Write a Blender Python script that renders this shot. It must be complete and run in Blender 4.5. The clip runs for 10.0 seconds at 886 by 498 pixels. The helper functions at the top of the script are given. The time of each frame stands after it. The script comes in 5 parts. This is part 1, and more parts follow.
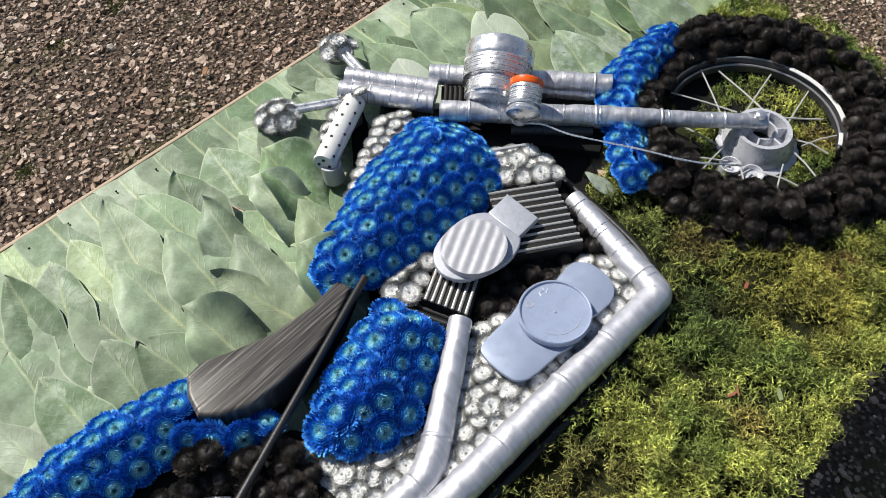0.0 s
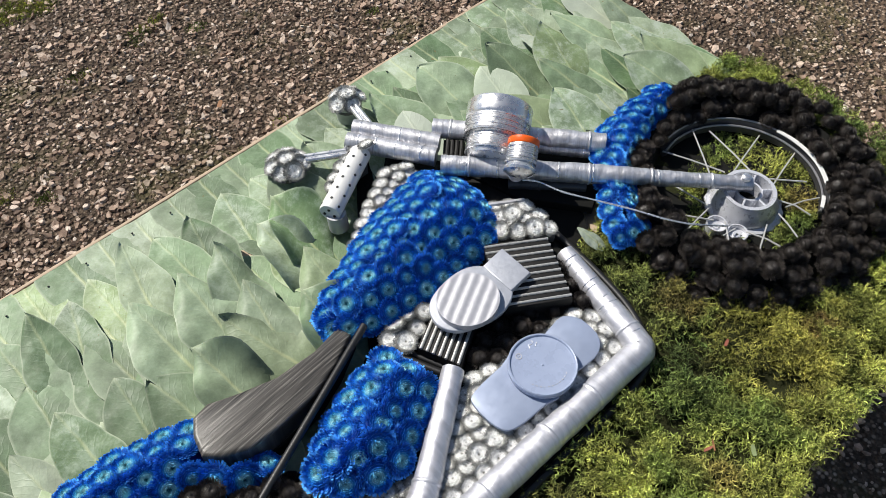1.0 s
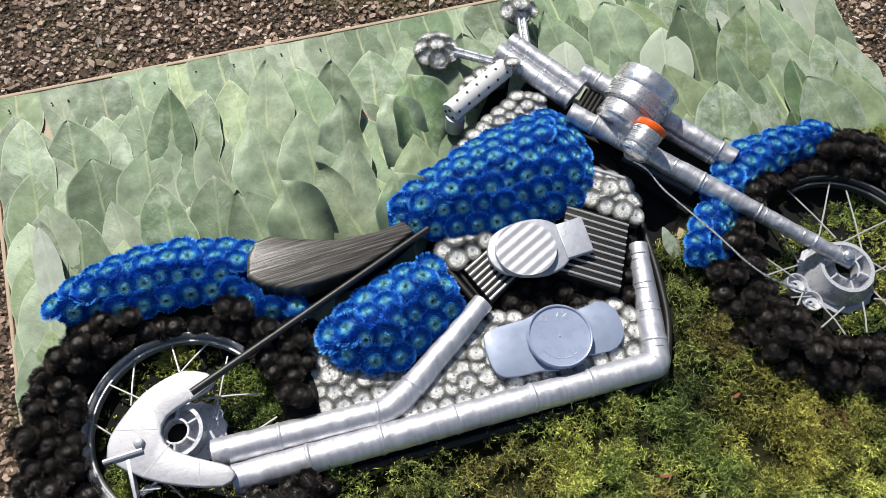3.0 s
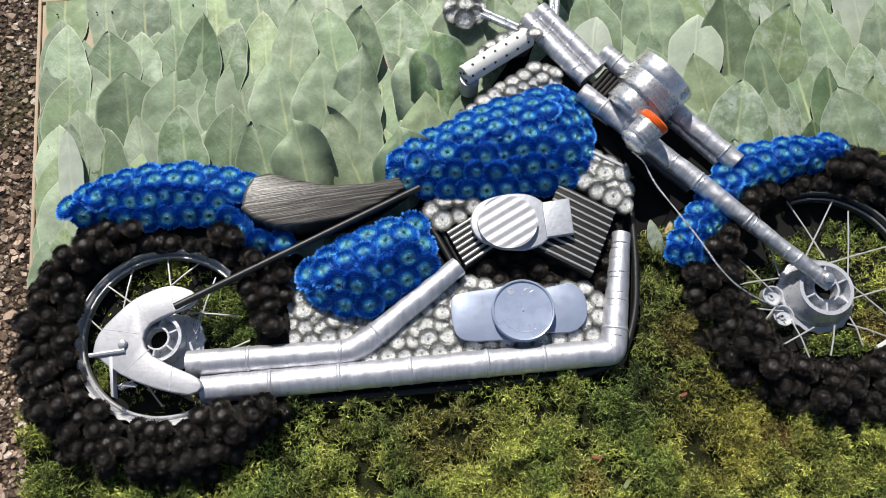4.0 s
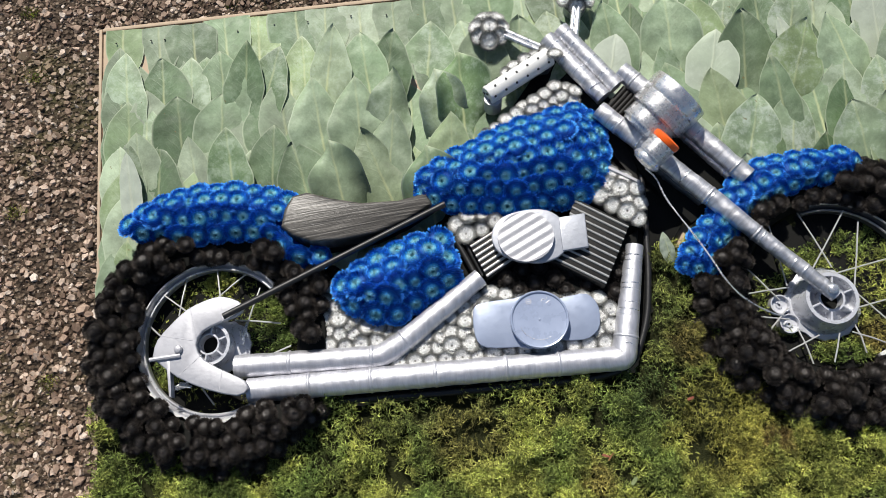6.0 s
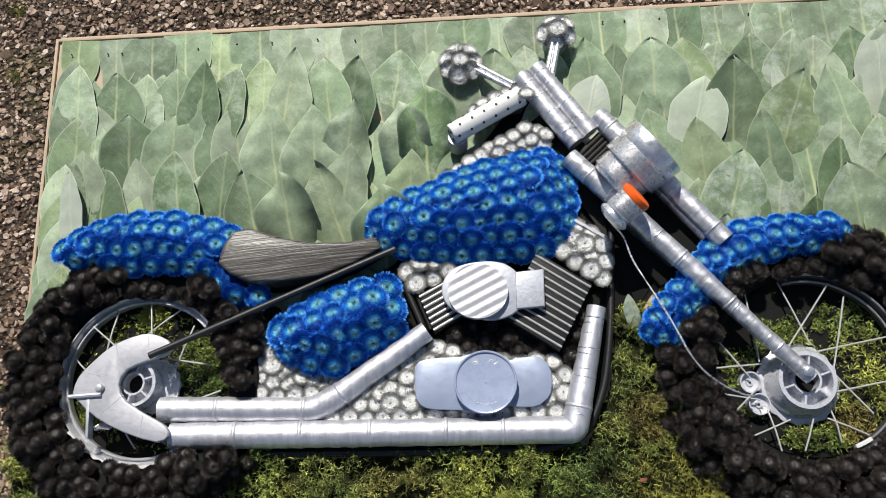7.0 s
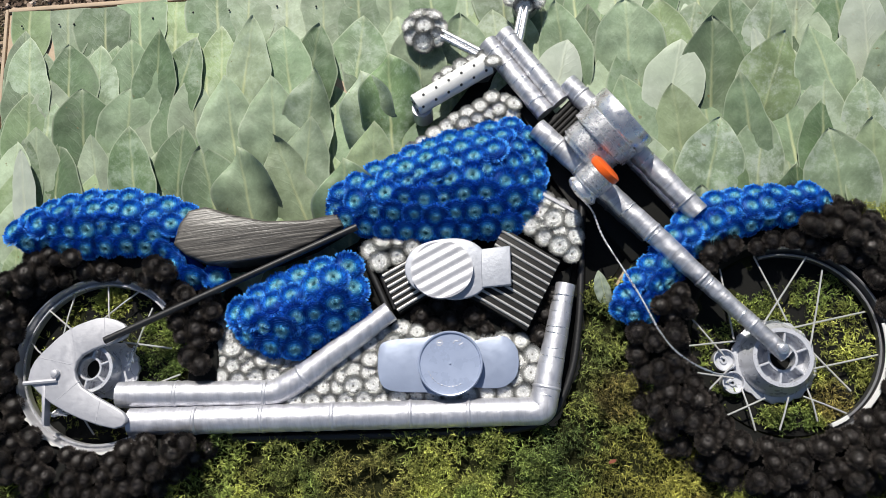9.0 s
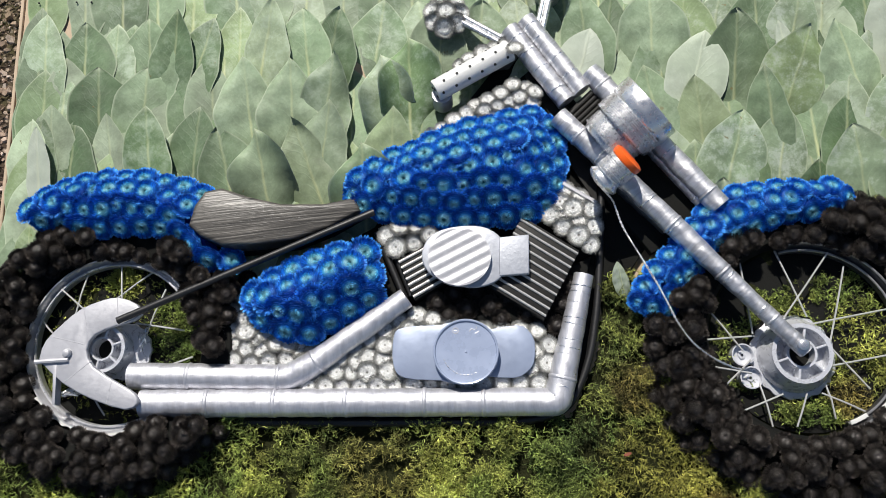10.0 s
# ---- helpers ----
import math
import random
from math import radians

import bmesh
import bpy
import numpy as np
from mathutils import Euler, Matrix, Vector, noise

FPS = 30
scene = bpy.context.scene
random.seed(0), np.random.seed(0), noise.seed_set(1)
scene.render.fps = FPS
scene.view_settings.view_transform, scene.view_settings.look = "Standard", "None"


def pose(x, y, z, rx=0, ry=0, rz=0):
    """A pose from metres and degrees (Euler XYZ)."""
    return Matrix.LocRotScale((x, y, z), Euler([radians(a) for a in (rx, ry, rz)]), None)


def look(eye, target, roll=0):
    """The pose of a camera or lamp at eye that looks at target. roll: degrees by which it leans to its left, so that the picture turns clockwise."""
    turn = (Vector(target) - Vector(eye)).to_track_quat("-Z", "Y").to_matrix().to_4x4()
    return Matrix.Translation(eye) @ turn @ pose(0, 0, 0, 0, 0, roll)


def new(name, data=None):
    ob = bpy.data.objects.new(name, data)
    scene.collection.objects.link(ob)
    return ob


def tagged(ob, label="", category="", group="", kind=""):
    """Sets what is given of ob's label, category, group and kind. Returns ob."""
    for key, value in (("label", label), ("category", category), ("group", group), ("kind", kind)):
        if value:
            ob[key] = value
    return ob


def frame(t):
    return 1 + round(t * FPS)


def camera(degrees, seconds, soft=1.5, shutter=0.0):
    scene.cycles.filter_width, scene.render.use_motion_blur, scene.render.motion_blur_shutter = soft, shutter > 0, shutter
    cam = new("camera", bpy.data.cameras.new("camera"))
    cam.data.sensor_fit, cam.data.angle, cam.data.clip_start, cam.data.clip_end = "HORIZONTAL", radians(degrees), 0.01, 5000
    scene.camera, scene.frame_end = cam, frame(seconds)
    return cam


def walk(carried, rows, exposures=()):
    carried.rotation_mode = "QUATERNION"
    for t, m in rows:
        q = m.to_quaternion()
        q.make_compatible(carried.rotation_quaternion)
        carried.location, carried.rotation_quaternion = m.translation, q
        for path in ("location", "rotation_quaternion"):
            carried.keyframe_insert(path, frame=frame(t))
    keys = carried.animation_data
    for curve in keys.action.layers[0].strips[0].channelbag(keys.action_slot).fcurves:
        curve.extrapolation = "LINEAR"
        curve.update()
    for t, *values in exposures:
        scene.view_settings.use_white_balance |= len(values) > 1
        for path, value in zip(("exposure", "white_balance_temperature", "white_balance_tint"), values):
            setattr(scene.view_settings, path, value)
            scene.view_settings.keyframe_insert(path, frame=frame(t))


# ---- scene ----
cam = camera(56.75, 10.0, soft=0.8)
ROWS = [
    (0.0, 0.2572, -0.9202, 1.5565, 35.34, 0.36, -45.67),
    (0.5, 0.2678, -0.9233, 1.5908, 36.26, 0.37, -45.77),
    (1.0, 0.2726, -0.9288, 1.6364, 36.45, -0.06, -44.05),
    (1.5, 0.2773, -0.9402, 1.6677, 34.41, -1.48, -39.45),
    (2.0, 0.2913, -0.9495, 1.7131, 32.10, -2.54, -32.82),
    (2.5, 0.3445, -0.9479, 1.7412, 28.98, -3.15, -25.61),
    (3.0, 0.3887, -0.9324, 1.7579, 24.94, -4.10, -17.40),
    (3.2, 0.4025, -0.9171, 1.7701, 23.01, -4.54, -14.74),
    (4.5, 0.5832, -0.9179, 1.8929, 17.06, 0.10, -5.20),
    (5.0, 0.5835, -0.9014, 1.9363, 16.03, 1.74, -5.58),
    (5.2, 0.5743, -0.8854, 1.9583, 15.78, 2.23, -6.42),
    (6.3, 0.6283, -0.8758, 1.9686, 15.83, 1.49, -5.22),
    (6.5, 0.6681, -0.8531, 1.9525, 16.02, 1.69, -3.90),
    (7.0, 0.7253, -0.7890, 1.8941, 16.02, 2.60, -1.99),
    (7.5, 0.7563, -0.7497, 1.8814, 15.12, 3.41, -2.10),
    (8.0, 0.7830, -0.7338, 1.8712, 14.04, 4.03, -3.60),
    (8.5, 0.7940, -0.7421, 1.8668, 13.29, 3.89, -3.49),
    (9.0, 0.7897, -0.7500, 1.8548, 12.98, 3.20, -2.62),
    (9.5, 0.7720, -0.7574, 1.8496, 12.96, 2.88, -1.78),
    (10.0, 0.7642, -0.7609, 1.8409, 12.85, 2.99, -1.32),
]
walk(cam, [(t, pose(x, y, z, rx, ry, rz)) for t, x, y, z, rx, ry, rz in ROWS], [(0.0, 0.12), (2.0, 0.11), (4.0, 0.0), (10.0, 0.0)])

# ---- light ----
world = bpy.data.worlds.new("sky")
scene.world = world
world.use_nodes = True
SUN_UP, SUN_SIDE = 50.0, -12.0  # elevation, and bearing from +y towards +x
wn = world.node_tree.nodes
sky = wn.new("ShaderNodeTexSky")
sky.sky_type = "NISHITA"
sky.sun_disc = False
sky.sun_elevation, sky.sun_rotation = radians(SUN_UP), radians(SUN_SIDE)
world.node_tree.links.new(sky.outputs[0], wn["Background"].inputs[0])
wn["Background"].inputs[1].default_value = 0.075
sun = new("sun", bpy.data.lights.new("sun", "SUN"))
sun.data.energy, sun.data.angle, sun.data.color = 5.0, radians(0.6), (1.0, 0.955, 0.88)
ca = math.cos(radians(SUN_UP))
sun.matrix_world = look((20 * ca * math.sin(radians(SUN_SIDE)), 20 * ca * math.cos(radians(SUN_SIDE)), 20 * math.sin(radians(SUN_UP))), (0, 0, 0))
scene.view_settings.exposure = 0.0

# ---- materials ----


class Mat:
    """A node material with a short way to wire it."""

    def __init__(self, name, rough=0.6, metal=0.0, spec=0.5):
        self.m = bpy.data.materials.new(name)
        self.m.use_nodes = True
        self.t = self.m.node_tree
        self.b = self.t.nodes["Principled BSDF"]
        self.b.inputs["Roughness"].default_value = rough
        self.b.inputs["Metallic"].default_value = metal
        self.b.inputs["Specular IOR Level"].default_value = spec

    def n(self, kind, **props):
        node = self.t.nodes.new("ShaderNode" + kind)
        for k, v in props.items():
            if k == "op":
                node.operation = v
            elif k == "blend":
                node.blend_type = v
            elif k == "feature":
                node.feature = v
        return node

    def link(self, a, b):
        self.t.links.new(a, b)
        return b

    def put(self, sock, v):
        if isinstance(v, (int, float)):
            sock.default_value = v
        elif isinstance(v, tuple):
            sock.default_value = (*v, 1.0)[: len(sock.default_value)]
        else:
            self.link(v, sock)

    def pos(self, local=True):
        return self.n("TexCoord").outputs["Object"] if local else self.n("NewGeometry").outputs["Position"]

    def noise(self, vec, scale, detail=4.0, rough=0.55):
        node = self.n("TexNoise")
        self.link(vec, node.inputs["Vector"])
        node.inputs["Scale"].default_value, node.inputs["Detail"].default_value = scale, detail
        node.inputs["Roughness"].default_value = rough
        return node.outputs["Fac"]

    def voronoi(self, vec, scale, feature="F1"):
        node = self.n("TexVoronoi", feature=feature)
        self.link(vec, node.inputs["Vector"])
        node.inputs["Scale"].default_value = scale
        return node.outputs["Distance"]

    def math(self, op, a, b=0.0, c=None):
        node = self.n("Math", op=op)
        self.put(node.inputs[0], a), self.put(node.inputs[1], b)
        if c is not None:
            self.put(node.inputs[2], c)
        return node.outputs[0]

    def ramp(self, fac, *stops):
        node = self.n("ValToRGB")
        self.link(fac, node.inputs[0])
        e = node.color_ramp.elements
        while len(e) < len(stops):
            e.new(0.5)
        for el, (p, c) in zip(e, stops):
            el.position = p
            el.color = (c, c, c, 1) if isinstance(c, (int, float)) else (*c, 1)
        return node.outputs["Color"]

    def mix(self, fac, a, b, blend="MIX"):
        node = self.n("MixRGB", blend=blend)
        self.put(node.inputs[0], fac), self.put(node.inputs[1], a), self.put(node.inputs[2], b)
        return node.outputs[0]

    def xyz(self, vec):
        node = self.n("SeparateXYZ")
        self.link(vec, node.inputs[0])
        return node.outputs

    def random(self, island=False):
        return self.n("NewGeometry").outputs["Random Per Island"] if island else self.n("ObjectInfo").outputs["Random"]

    def bump(self, height, strength=0.4, distance=0.002):
        node = self.n("Bump")
        self.link(height, node.inputs["Height"])
        node.inputs["Strength"].default_value, node.inputs["Distance"].default_value = strength, distance
        self.link(node.outputs[0], self.b.inputs["Normal"])

    def color(self, v):
        self.put(self.b.inputs["Base Color"], v)

    def rough(self, v):
        self.put(self.b.inputs["Roughness"], v)


def petals(name, stops, spread, rough, jitter, spec=0.4, thin=0.0, vary=(0.72, 1.12)):
    """Petals coloured from the flower's heart outwards; spread is the flower's radius."""
    m = Mat(name, rough, 0.0, spec)
    p = m.pos()
    x, y, z = m.xyz(p)
    r = m.math("SQRT", m.math("ADD", m.math("MULTIPLY", x, x), m.math("MULTIPLY", y, y)))
    r = m.math("DIVIDE", r, spread)
    r = m.math("ADD", r, m.math("MULTIPLY", m.math("SUBTRACT", m.random(), 0.5), jitter))
    r = m.math("ADD", r, m.math("MULTIPLY", m.math("SUBTRACT", m.noise(p, 260), 0.5), 0.25))
    c = m.ramp(r, *stops)
    tone = m.ramp(m.random(True), (0, vary[0]), (0.6, 1.0), (1, vary[1]))
    m.color(m.mix(1.0, c, tone, "MULTIPLY"))
    m.bump(m.noise(p, 900, 2), 0.3, 0.001)
    if thin:
        glow, both = m.n("BsdfTranslucent"), m.n("MixShader")
        m.link(m.b.inputs["Base Color"].links[0].from_socket, glow.inputs["Color"])
        both.inputs[0].default_value = thin
        m.link(m.b.outputs[0], both.inputs[1]), m.link(glow.outputs[0], both.inputs[2])
        m.link(both.outputs[0], m.t.nodes["Material Output"].inputs["Surface"])
    return m.m


# navy ring and pale tips put shaded gaps and lit petal ends into colour
BLUE = petals("dyed_blue_petals", [(0.0, (0.05, 0.20, 0.26)), (0.05, (0.16, 0.46, 0.54)), (0.12, (0.38, 0.74, 0.80)), (0.26, (0.30, 0.70, 0.84)), (0.37, (0.080, 0.47, 0.82)), (0.48, (0.010, 0.19, 0.68)), (0.76, (0.004, 0.085, 0.46)), (0.94, (0.070, 0.37, 0.92))], 0.0245, 0.52, 0.16, spec=0.3, thin=0.10, vary=(0.52, 1.34))
WHITE = petals("silver_sprayed_petals", [(0.0, (0.22, 0.22, 0.20)), (0.06, (0.50, 0.50, 0.47)), (0.13, (0.82, 0.82, 0.80)), (0.62, (0.82, 0.82, 0.80)), (0.68, (0.56, 0.56, 0.53)), (0.84, (0.38, 0.38, 0.36)), (1.0, (0.20, 0.20, 0.19))], 0.0172, 0.5, 0.10)
# wide tone range from petal to petal paints the flowers' sparkle
BLACK = petals("black_dyed_petals", [(0.0, (0.050, 0.042, 0.037)), (0.5, (0.034, 0.029, 0.026)), (1.0, (0.050, 0.042, 0.037))], 0.02, 0.44, 0.3, spec=0.55, vary=(0.35, 2.6))



def foil(name, base, rough, ring_scale, axis, worn=0.66, metallic=0.82, relief=0.55):
    """Silver tape wound round a tube: shiny, creased, with the windings across the given direction."""
    m = Mat(name, rough, metallic)
    p = m.pos(False)
    node = m.n("VectorMath", op="DOT_PRODUCT")
    m.link(p, node.inputs[0])
    node.inputs[1].default_value = axis
    along = m.math("ADD", node.outputs["Value"], m.math("MULTIPLY", m.noise(p, 38, 3), 0.016))
    stretch = m.n("VectorMath", op="SCALE")
    stretch.inputs[0].default_value = axis
    m.link(m.math("MULTIPLY", along, ring_scale), stretch.inputs["Scale"])
    shrink = m.n("VectorMath", op="SCALE")
    m.link(p, shrink.inputs[0])
    shrink.inputs["Scale"].default_value = 28.0
    both = m.n("VectorMath", op="ADD")
    m.link(stretch.outputs[0], both.inputs[0]), m.link(shrink.outputs[0], both.inputs[1])
    streak = m.noise(both.outputs[0], 1.0, 4, 0.6)
    crease = m.noise(p, 75, 5, 0.55)
    h = m.math("ADD", m.math("MULTIPLY", streak, 0.30), m.math("MULTIPLY", crease, 0.80))
    m.color(m.mix(m.ramp(m.noise(both.outputs[0], 0.5, 5, 0.65), (0.36, 0.0), (0.60, 1.0)), tuple(v * worn for v in base), base))
    m.rough(m.ramp(m.noise(p, 90, 3), (0.3, rough - 0.08), (0.75, rough + 0.14)))
    m.bump(h, relief, 0.0020)
    return m.m


def metal(name, base, rough, scale=80, bump=0.25, metallic=0.9):
    m = Mat(name, rough, metallic)
    p = m.pos(False)
    m.color(m.mix(m.noise(p, scale), tuple(v * 0.8 for v in base), base))
    m.rough(m.ramp(m.noise(p, scale * 2, 3), (0.3, max(0.05, rough - 0.1)), (0.75, rough + 0.12)))
    m.bump(m.noise(p, scale * 3, 4), bump, 0.0008)
    return m.m


def plain(name, base, rough, dark=0.7, scale=60, bump=0.3, spec=0.5, dist=0.001):
    m = Mat(name, rough, 0.0, spec)
    p = m.pos(False)
    m.color(m.mix(m.noise(p, scale, 5), tuple(v * dark for v in base), base))
    m.bump(m.noise(p, scale * 5, 4), bump, dist)
    return m.m


SILVER = (0.66, 0.66, 0.70)
FOIL_X = foil("silver_foil_tape", SILVER, 0.46, 230, (1, 0.0, 0), 0.82, 0.70, 0.46)
FOIL_Y = foil("silver_foil_tape_steep", SILVER, 0.46, 230, (0.3, 1, 0), 0.82, 0.70, 0.46)
FOIL_D = foil("silver_foil_tape_slanted", (0.70, 0.70, 0.73), 0.47, 260, (0.67, -0.74, 0), relief=0.75)
TIN = metal("bright_tin", (0.86, 0.86, 0.87), 0.30, 50, 0.25, 0.85)
WIRE = metal("aluminium_wire", (0.82, 0.82, 0.83), 0.30, 80, 0.2, 0.8)
SPOKE = metal("painted_spoke", (0.56, 0.56, 0.55), 0.45, metallic=0.3)
PLATE = metal("silver_painted_card", (0.52, 0.52, 0.55), 0.46, 70, 0.25, 0.35)
COVER = metal("blue_grey_painted_card", (0.46, 0.48, 0.53), 0.46, 70, 0.5, 0.3)
GREYPLATE = metal("grey_plastic_sheet", (0.325, 0.38, 0.51), 0.40, 35, 0.25, 0.15)
LID = metal("grey_plastic_lid", (0.35, 0.41, 0.555), 0.30, 30, 0.12, 0.1)
HUB = metal("silver_sprayed_plastic", (0.66, 0.67, 0.71), 0.32, 60, 0.3, 0.3)
RIM = metal("rim_metal", (0.68, 0.68, 0.70), 0.36, 60, 0.3, 0.6)
CUP = plain("pale_green_cup", (0.48, 0.53, 0.47), 0.35, 0.5)
# dark tone of the front rim; also paints shade onto one fork tube
RIM_AND_SHADED_TUBE = metal("dark_rim_and_shaded_tube", (0.09, 0.09, 0.095), 0.42, 60, 0.3, 0.5)
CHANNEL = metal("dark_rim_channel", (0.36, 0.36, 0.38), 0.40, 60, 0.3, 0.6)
BLACKRIB = plain("black_ribbed_plastic", (0.016, 0.015, 0.014), 0.6, 0.6, spec=0.3)
# worn ridge tops, their highlight put into a light base colour
RIBTOP = metal("worn_highlit_ridge", (0.60, 0.59, 0.56), 0.36, 150, 0.5, 0.5)
RUBBER = plain("black_rubber", (0.016, 0.016, 0.017), 0.45)
BASE = plain("black_painted_base", (0.0105, 0.0108, 0.0098), 0.8, spec=0.15)
BLUEBASE = plain("dark_blue_foam", (0.005, 0.060, 0.38), 0.8)
GREYBASE = plain("grey_foam", (0.13, 0.13, 0.12), 0.85)
DEADLEAF = plain("dry_leaf", (0.36, 0.17, 0.07), 0.7, 0.6)
SCRAP = plain("green_leaf_scrap", (0.30, 0.36, 0.16), 0.6, 0.7)
REDBIT = plain("reddish_stalk", (0.30, 0.09, 0.05), 0.7, 0.7)
ORANGE = plain("orange_plastic", (0.90, 0.13, 0.01), 0.35, 0.85)
WHITEPAINT = plain("white_grip_paint", (0.72, 0.72, 0.70), 0.4, 0.85, 70)
DARKDOT = plain("black_dot", (0.02, 0.02, 0.02), 0.6)
WOOD = plain("pale_board_edge", (0.56, 0.43, 0.30), 0.75, 0.65, 45, 0.4)
TRESTLE = plain("dark_timber", (0.10, 0.07, 0.045), 0.8, 0.6)


def seat_mat():
    m = Mat("striped_dark_seat", 0.36)
    p = m.pos()
    x, y, z = m.xyz(p)
    comb = m.n("CombineXYZ")
    m.link(m.math("MULTIPLY", m.math("ADD", x, m.math("MULTIPLY", y, 0.15)), 9.0), comb.inputs[0])
    m.link(m.math("MULTIPLY", m.math("SUBTRACT", y, m.math("MULTIPLY", x, 0.12)), 300.0), comb.inputs[1])
    g = m.noise(comb.outputs[0], 1.0, 4, 0.6)
    m.color(m.ramp(g, (0.30, (0.018, 0.017, 0.015)), (0.52, (0.080, 0.073, 0.064)), (0.75, (0.27, 0.25, 0.22))))
    m.bump(g, 0.5, 0.0015)
    return m.m


SEAT = seat_mat()


def leaf_mat(name, pale=0.0):
    """Waxy grey-green leaf with a pale midrib, branching side veins and a worn powdery bloom."""
    m = Mat(name, 0.55, 0.0, 0.4)
    p = m.pos()
    x, y, z = m.xyz(p)
    w = m.pos(False)
    r = m.random()
    comb = m.n("CombineXYZ")
    m.link(m.math("MULTIPLY", r, 37.0), comb.inputs[2])
    add = m.n("VectorMath", op="ADD")
    m.link(w, add.inputs[0]), m.link(comb.outputs[0], add.inputs[1])
    own = add.outputs[0]
    ax = m.math("ABSOLUTE", m.math("ADD", x, m.math("MULTIPLY", m.math("SUBTRACT", m.noise(p, 18, 2), 0.5), 0.008)))
    rib = m.ramp(m.math("ADD", ax, m.math("MULTIPLY", y, 0.006)), (0.0013, 1.0), (0.0036, 0.0))
    bow = m.math("ADD", m.math("MULTIPLY", m.math("POWER", ax, 0.8), 0.62), m.math("MULTIPLY", m.math("SUBTRACT", m.noise(own, 30, 3), 0.5), 0.036))
    v = m.math("SINE", m.math("MULTIPLY", m.math("SUBTRACT", y, bow), 400.0))
    v = m.math("POWER", m.math("MULTIPLY", m.math("ADD", v, 1.0), 0.5), 14.0)
    v = m.math("MULTIPLY", v, m.ramp(ax, (0.004, 1.0), (0.036, 0.15)))
    net = m.ramp(m.voronoi(own, 210, "DISTANCE_TO_EDGE"), (0.0, 1.0), (0.07, 0.0))
    base = m.ramp(r, (0.0, (0.100, 0.172, 0.076)), (0.18, (0.208, 0.298, 0.167)), (0.36, (0.310, 0.392, 0.254)), (0.52, (0.135, 0.218, 0.103)), (0.68, (0.260, 0.350, 0.162)), (0.84, (0.370, 0.445, 0.308)), (1.0, (0.200, 0.288, 0.157)))
    blot = m.ramp(m.noise(own, 20, 6, 0.62), (0.34, 0.62), (0.66, 1.16))
    c = m.mix(1.0, base, blot, "MULTIPLY")
    where = m.ramp(m.xyz(w)[0], (0.55, 0.40), (0.98, 0.80))
    some = m.ramp(m.math("FRACT", m.math("MULTIPLY", r, 7.13)), (0.25, 0.15), (0.75, 1.0))
    worn = m.math("ADD", m.noise(own, 40, 10, 0.80), m.math("MULTIPLY", m.math("SUBTRACT", m.noise(own, 9, 2), 0.5), 0.30))
    bloom = m.math("MULTIPLY", m.ramp(worn, (0.48, 0.0), (0.62, 0.80)), m.math("MULTIPLY", some, where))
    c = m.mix(bloom, c, (0.45, 0.50, 0.44))
    c = m.mix(1.0, c, m.ramp(m.noise(own, 240, 3, 0.7), (0.32, 0.93), (0.68, 1.07)), "MULTIPLY")
    c = m.mix(m.math("MULTIPLY", v, 0.11), c, (0.42, 0.48, 0.34))
    c = m.mix(m.math("MULTIPLY", net, 0.07), c, (0.40, 0.46, 0.32))
    c = m.mix(m.math("MULTIPLY", rib, m.math("MULTIPLY", m.ramp(y, (0.04, 1.0), (0.16, 0.30)), m.ramp(m.noise(own, 14, 2), (0.35, 0.45), (0.65, 0.95)))), c, (0.52, 0.56, 0.30))
    rim = m.n("Attribute")
    rim.attribute_name = "margin"
    c = m.mix(m.ramp(rim.outputs["Fac"], (0.93, 0.0), (1.0, 0.55)), c, (0.50, 0.56, 0.40))
    tone = m.ramp(m.math("FRACT", m.math("MULTIPLY", r, 23.7)), (0.0, 0.70), (0.5, 0.98), (1.0, 1.22))
    c = m.mix(1.0, c, tone, "MULTIPLY")
    spot = m.ramp(m.noise(own, 75, 2), (0.735, 0.0), (0.76, 0.7))
    c = m.mix(spot, c, (0.16, 0.12, 0.04))
    m.color(m.mix(pale, c, (0.52, 0.56, 0.49)))
    m.rough(m.ramp(m.noise(p, 60), (0.3, 0.46), (0.7, 0.64)))
    m.bump(m.math("ADD", m.math("MULTIPLY", rib, 0.8), m.math("ADD", m.math("MULTIPLY", v, 0.25), m.math("MULTIPLY", m.noise(own, 45, 4), 1.0))), 0.45, 0.0015)
    return m.m


LEAF, PALE_LEAF = leaf_mat("waxy_leaf"), leaf_mat("pale_leaf_underside", 0.55)


